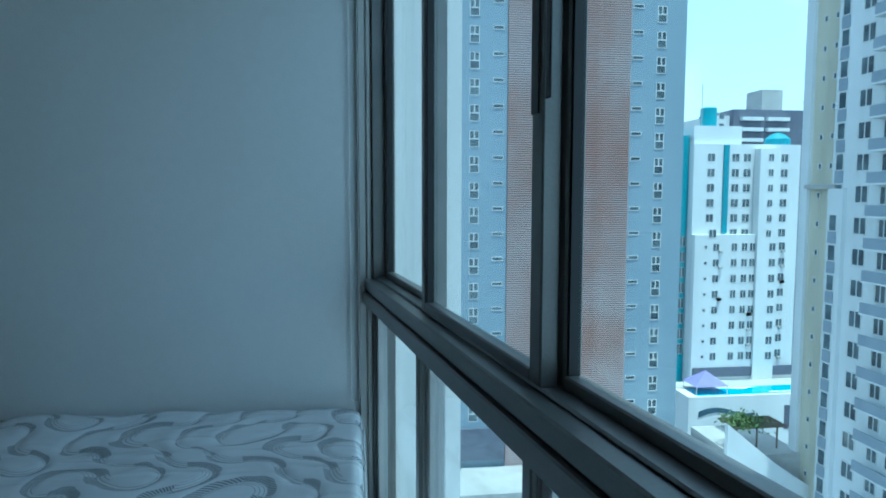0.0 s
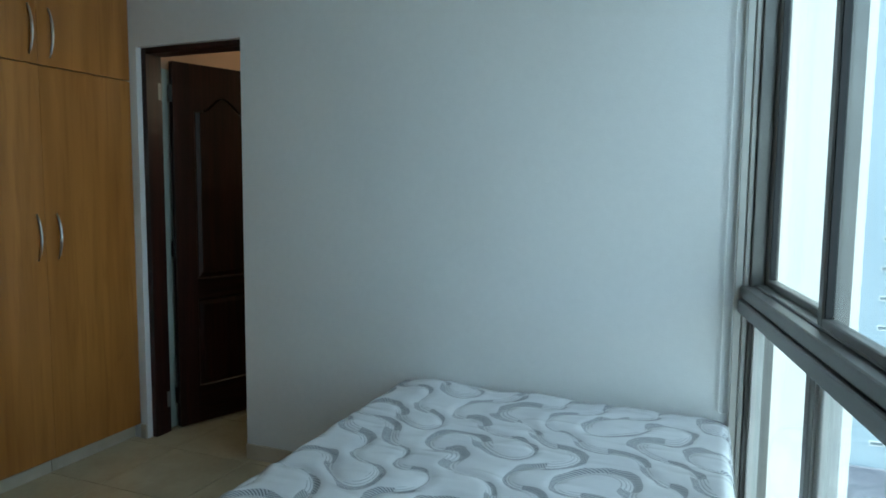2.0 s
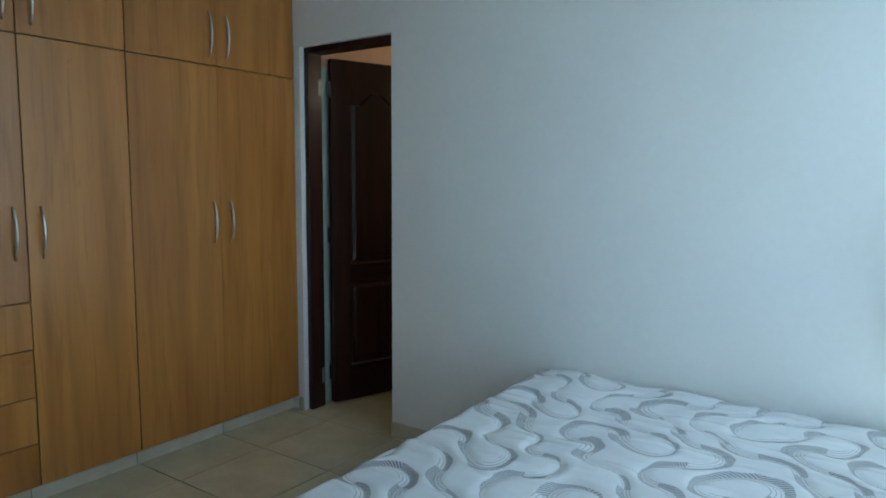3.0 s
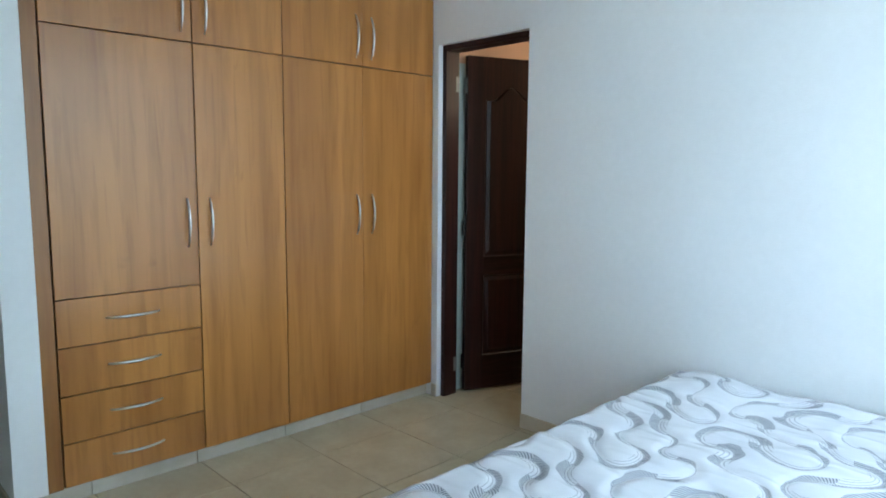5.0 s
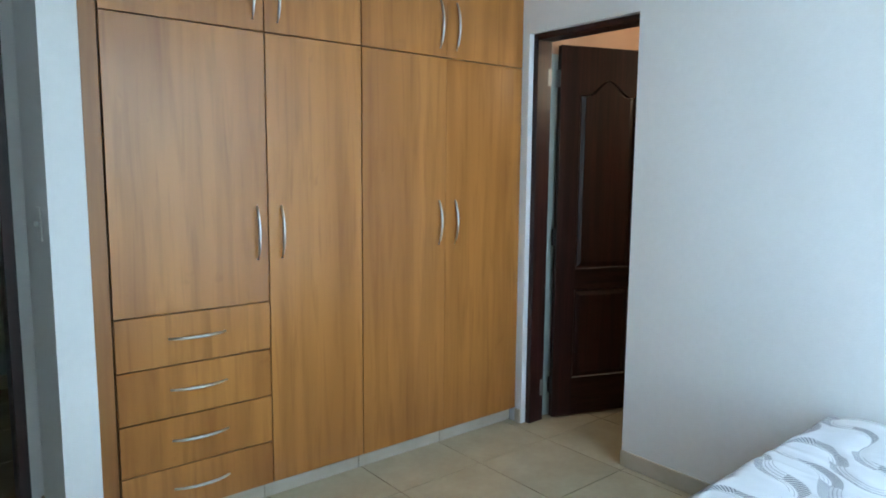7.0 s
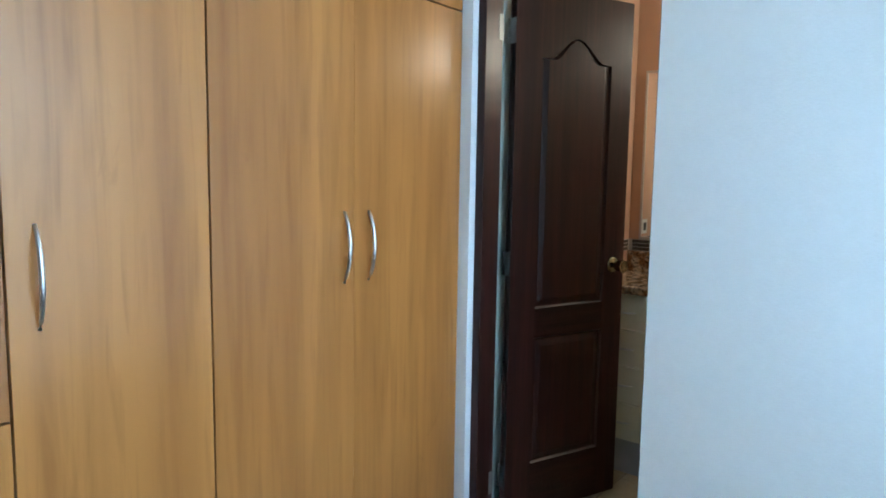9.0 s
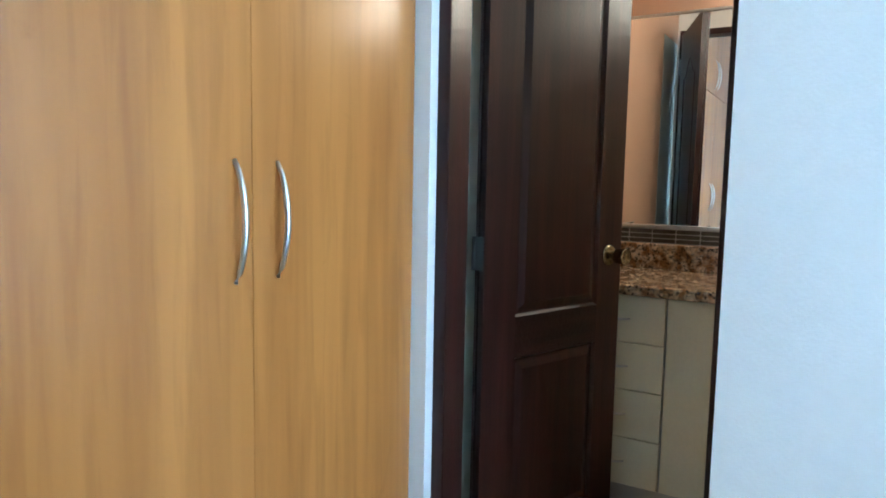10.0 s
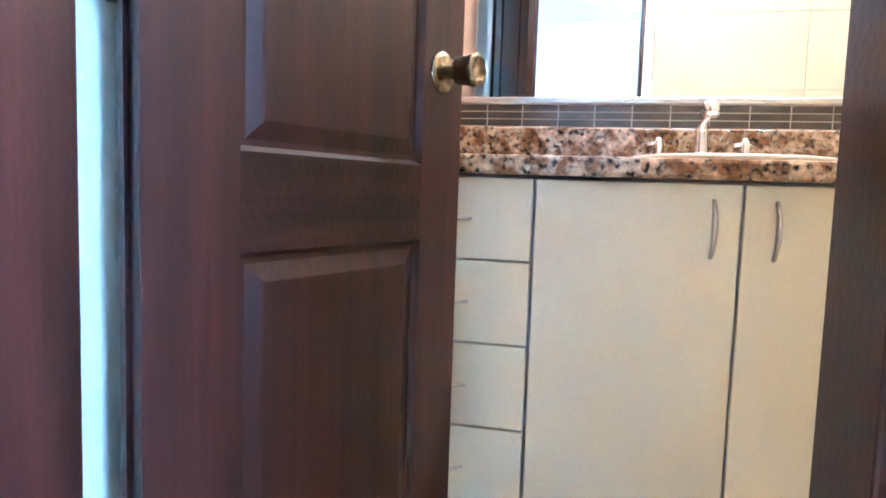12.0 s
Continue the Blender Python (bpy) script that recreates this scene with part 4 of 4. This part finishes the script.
# dark sheet painted as the shade in the ground-floor storey opening
part("undercroft_shade", box(72.5, 95.8, MY - 1.9, MY - 1.55, -37, -35.0), NAVYANDSHADE, block)

hi = thing("apartment_tower", (108, 186, GZ), "distant dark tower with white balcony bands", "apartment building")
part("wall", box(110.0, 135.0, 180, 200, GZ, 25.6), NAVYANDSHADE, hi)
part("wall", box(105.0, 110.0, 182, 200, GZ, 24.0), WHITEFACADE, hi)
part("roof_house", box(121.0, 127.5, 184, 192, 25.6, 32.0), CONCRETE, hi, "grey rooftop plant room")
for k in range(12):
    z = 22.4 - k * 3.0
    part("balcony", box(112.0, 118.5, 178.6, 180, z, z + 1.0), WHITEFACADE, hi)
    part("balcony", box(119.8, 126.5, 178.6, 180, z, z + 1.0), WHITEFACADE, hi)
    far_window(hi, 107.5, 182, z + 1.5, 1.6, 1.8, "plain")

# big white and cream tower close on the right-hand side of the street; built facing -y, then turned to face the room
big = thing("apartment_tower", (0, 0, 0), "white and stained cream apartment tower with grey balconies", "apartment building")
part("wall", box(0.0, 1.1, 0, 3.0, GZ, 46), WHITEFACADE, big)
part("wall", box(1.1, 4.6, 0.35, 14, GZ, 46), CREAMFACADE, big, "stained cream recessed facade strip")
part("wall", box(4.6, 40.0, -0.1, 14, GZ, 46), WHITEFACADE, big)
part("roof", box(-0.3, 40.3, -0.4, 14.3, 46, 46.7), CONCRETE, big)
part("lintel", box(1.0, 5.2, -0.25, 0.4, 1.9, 2.3), CONCRETE, big, "stained concrete band")
part("bay", box(4.7, 6.6, -0.5, -0.1, GZ, 1.9), WHITEFACADE, big)
for k in range(-10, 16):
    z = 0.4 + k * 2.72
    for x in (2.3, 3.8):
        far_window(big, x, 0.35, z + 0.9, 0.5, 0.6, "plain")
    yy = -0.5 if z < 0 else -0.1
    part("infill", box(5.0, 6.0, yy - 0.1, yy - 0.002, z - 0.7, z + 0.35), GREYRAIL, big)
    far_window(big, 5.5, yy, z + 1.15, 1.0, 1.5, "plain")
    far_window(big, 8.3, -0.1, z + 1.0, 1.5, 1.5, "split")
    far_window(big, 11.0, -0.1, z + 0.9, 1.2, 1.5, "split")
    far_window(big, 13.0, -0.1, z + 0.9, 1.2, 1.5, "split")
    far_window(big, 17.0, -0.1, z + 0.9, 1.5, 1.5, "split")
    bc = part("balcony", box(10.0, 14.2, -1.2, -0.11, z - 0.95, z - 0.80), WHITEFACADE, big, "balcony slab")
    part("railing", box(10.05, 14.15, -1.18, -1.08, z - 0.80, z + 0.1), GREYRAIL, bc, "grey balcony front")
    part("balcony", box(-0.5, -0.002, 0.2, 2.4, z - 1.0, z - 0.88), WHITEFACADE, big)
big.matrix_basis = Matrix.Translation((46.0, 58.9, 0)) @ Matrix.Rotation(radians(-90), 4, "Z")

# pool deck and low walls between the towers
DZ = -37.9
deck = thing("pool_deck", (80, 118, GZ), "white podium with a blue pool on its terrace", "podium building")
part("wall", box(66.4, 108.0, 118, 128.3, GZ, DZ), WHITEFACADE, deck)
part("terrace", box(66.4, 108.0, 123.6, 128.3, DZ + 0.004, DZ + 0.10), CONCRETE, deck)
part("pool", prism([(68.4, 118.7), (100.0, 118.7), (100.0, 123.4), (84.0, 123.4), (80.0, 121.8), (76.0, 122.6), (68.4, 123.4)], DZ + 0.004, DZ + 0.12, lambda u, d, v: Vector((u, v, d))), WATER, deck, "bright blue pool water")
for x0 in (84.0, 86.6):
    part("step", box(x0, x0 + 2.2, 118.9, 119.5, DZ + 0.13, DZ + 0.22), WHITEFACADE, deck, "white pool step")
# no hole here: the garage's inner shade is a dark sheet
part("opening", box(86.5, 93.0, 117.9, 118.02, -45.0, -40.2), NAVYANDSHADE, deck, "flat dark sheet for the shade in a garage opening")
for zz in (-41.4, -45.4):
    out = [(68.5 + i * 0.9, zz + 0.7 * math.sin(i * 0.42) + 0.6) for i in range(14)]
    out += [(68.5 + i * 0.9, zz + 0.7 * math.sin(i * 0.42) - 0.6 + 0.05 * i) for i in range(13, -1, -1)]
    part("mural", prism(out, 117.9, 118.02, lambda u, t, z: Vector((u, t, z))), NAVY, deck, "dark blue painted wave")
tent = thing("canopy", (72, 121, DZ), "lilac pyramid canopy beside the pool", "canopy")
bm = bmesh.new()
ring = [bm.verts.new(p) for p in ((68.4, 119.0, DZ + 1.6), (75.2, 119.0, DZ + 1.6), (75.2, 124.6, DZ + 1.6), (68.4, 124.6, DZ + 1.6))]
apex = bm.verts.new((71.8, 121.8, DZ + 4.2))
for i in range(4):
    bm.faces.new((ring[i], ring[(i + 1) % 4], apex))
bm.faces.new(ring[::-1])
part("cover", bm, CANVAS, tent)
for x in (68.6, 75.0):
    for y in (119.2, 124.4):
        part("post", tube([(x, y, DZ), (x, y, DZ + 1.62)], 0.08, 6), FARFRAME, tent)
low = thing("low_building", (36, 62, GZ), "low white flat-roofed annex with a parapet", "low building")
part("wall", box(33.0, 38.6, 55, 66, GZ - 2, -25.6), WHITEFACADE, low)
part("parapet", box(33.0, 38.6, 54.8, 55.1, -25.6, -24.9), WHITEFACADE, low)
part("parapet", box(38.4, 38.7, 55.1, 66, -25.6, -24.9), WHITEFACADE, low)
side = thing("boundary_wall", (44, 56, GZ), "tall stained white boundary wall below the tower", "boundary wall")
part("wall", prism([(37.7, GZ), (37.7, -20.4), (42.6, -24.4), (50.0, -29.4), (50.0, GZ)], 56.0, 56.5, lambda u, t, z: Vector((u, t, z))), WHITEFACADE, side)
perg = thing("pergola", (43, 62, -24), "timber pergola overgrown with green climbers", "pergola")
part("slab", box(39.3, 46.5, 57.5, 66, GZ, -24.2), CONCRETE, perg)
for x in (40.4, 42.6, 44.8):
    part("post", tube([(x, 59, -24.2), (x, 59, -21.8)], 0.09, 6), BARK, perg)
for i in range(7):
    part("beam", box(39.8, 45.6, 58.4 + i * 0.5, 58.52 + i * 0.5, -21.85, -21.7), BARK, perg)
lr = random.Random(11)
bm = bmesh.new()
for _ in range(900):
    c = Vector((41.4 + lr.gauss(0, 1.0), 59.4 + lr.gauss(0, 0.8), -21.4 + lr.gauss(0, 0.35)))
    a = Vector((lr.gauss(0, 1), lr.gauss(0, 1), lr.gauss(0, 1))).normalized() * lr.uniform(0.12, 0.26)
    b = Vector((lr.gauss(0, 1), lr.gauss(0, 1), lr.gauss(0, 1))).normalized() * lr.uniform(0.08, 0.16)
    vs = [bm.verts.new(c + q) for q in (-a, b, a, -b)]
    bm.faces.new(vs)
tagged(part("foliage", bm, LEAF, perg, "green climbing leaves"), kind="stuff")

# ---- floor tiles ----
TP = 0.467
TX, TY0 = 0.272, 0.012
shared = {}
for i in range(-6, 8):
    for j in range(-8, 5):
        x0, y0 = TX + i * TP, TY0 + j * TP
        x1, y1 = x0 + TP, y0 + TP
        a0, a1 = max(x0, -2.38), min(x1, glazing_x((y0 + y1) / 2) + 0.02)
        b0, b1 = max(y0, SOUTH), min(y1, 1.95)
        if a1 - a0 < 0.03 or b1 - b0 < 0.03 or (a1 < -0.62 and b0 > -0.1):
            continue
        key = (round(a1 - a0, 3), round(b1 - b0, 3))
        if key not in shared:
            shared[key] = mesh_of("tile", box(-key[0] / 2 + 0.0026, key[0] / 2 - 0.0026, -key[1] / 2 + 0.0026, key[1] / 2 - 0.0026, -0.006, 0.0, 0.0008), TILE)
        o = new("tile", shared[key])
        o.matrix_basis = Matrix.Translation(((a0 + a1) / 2, (b0 + b1) / 2, 0))
        hang(o, floor)
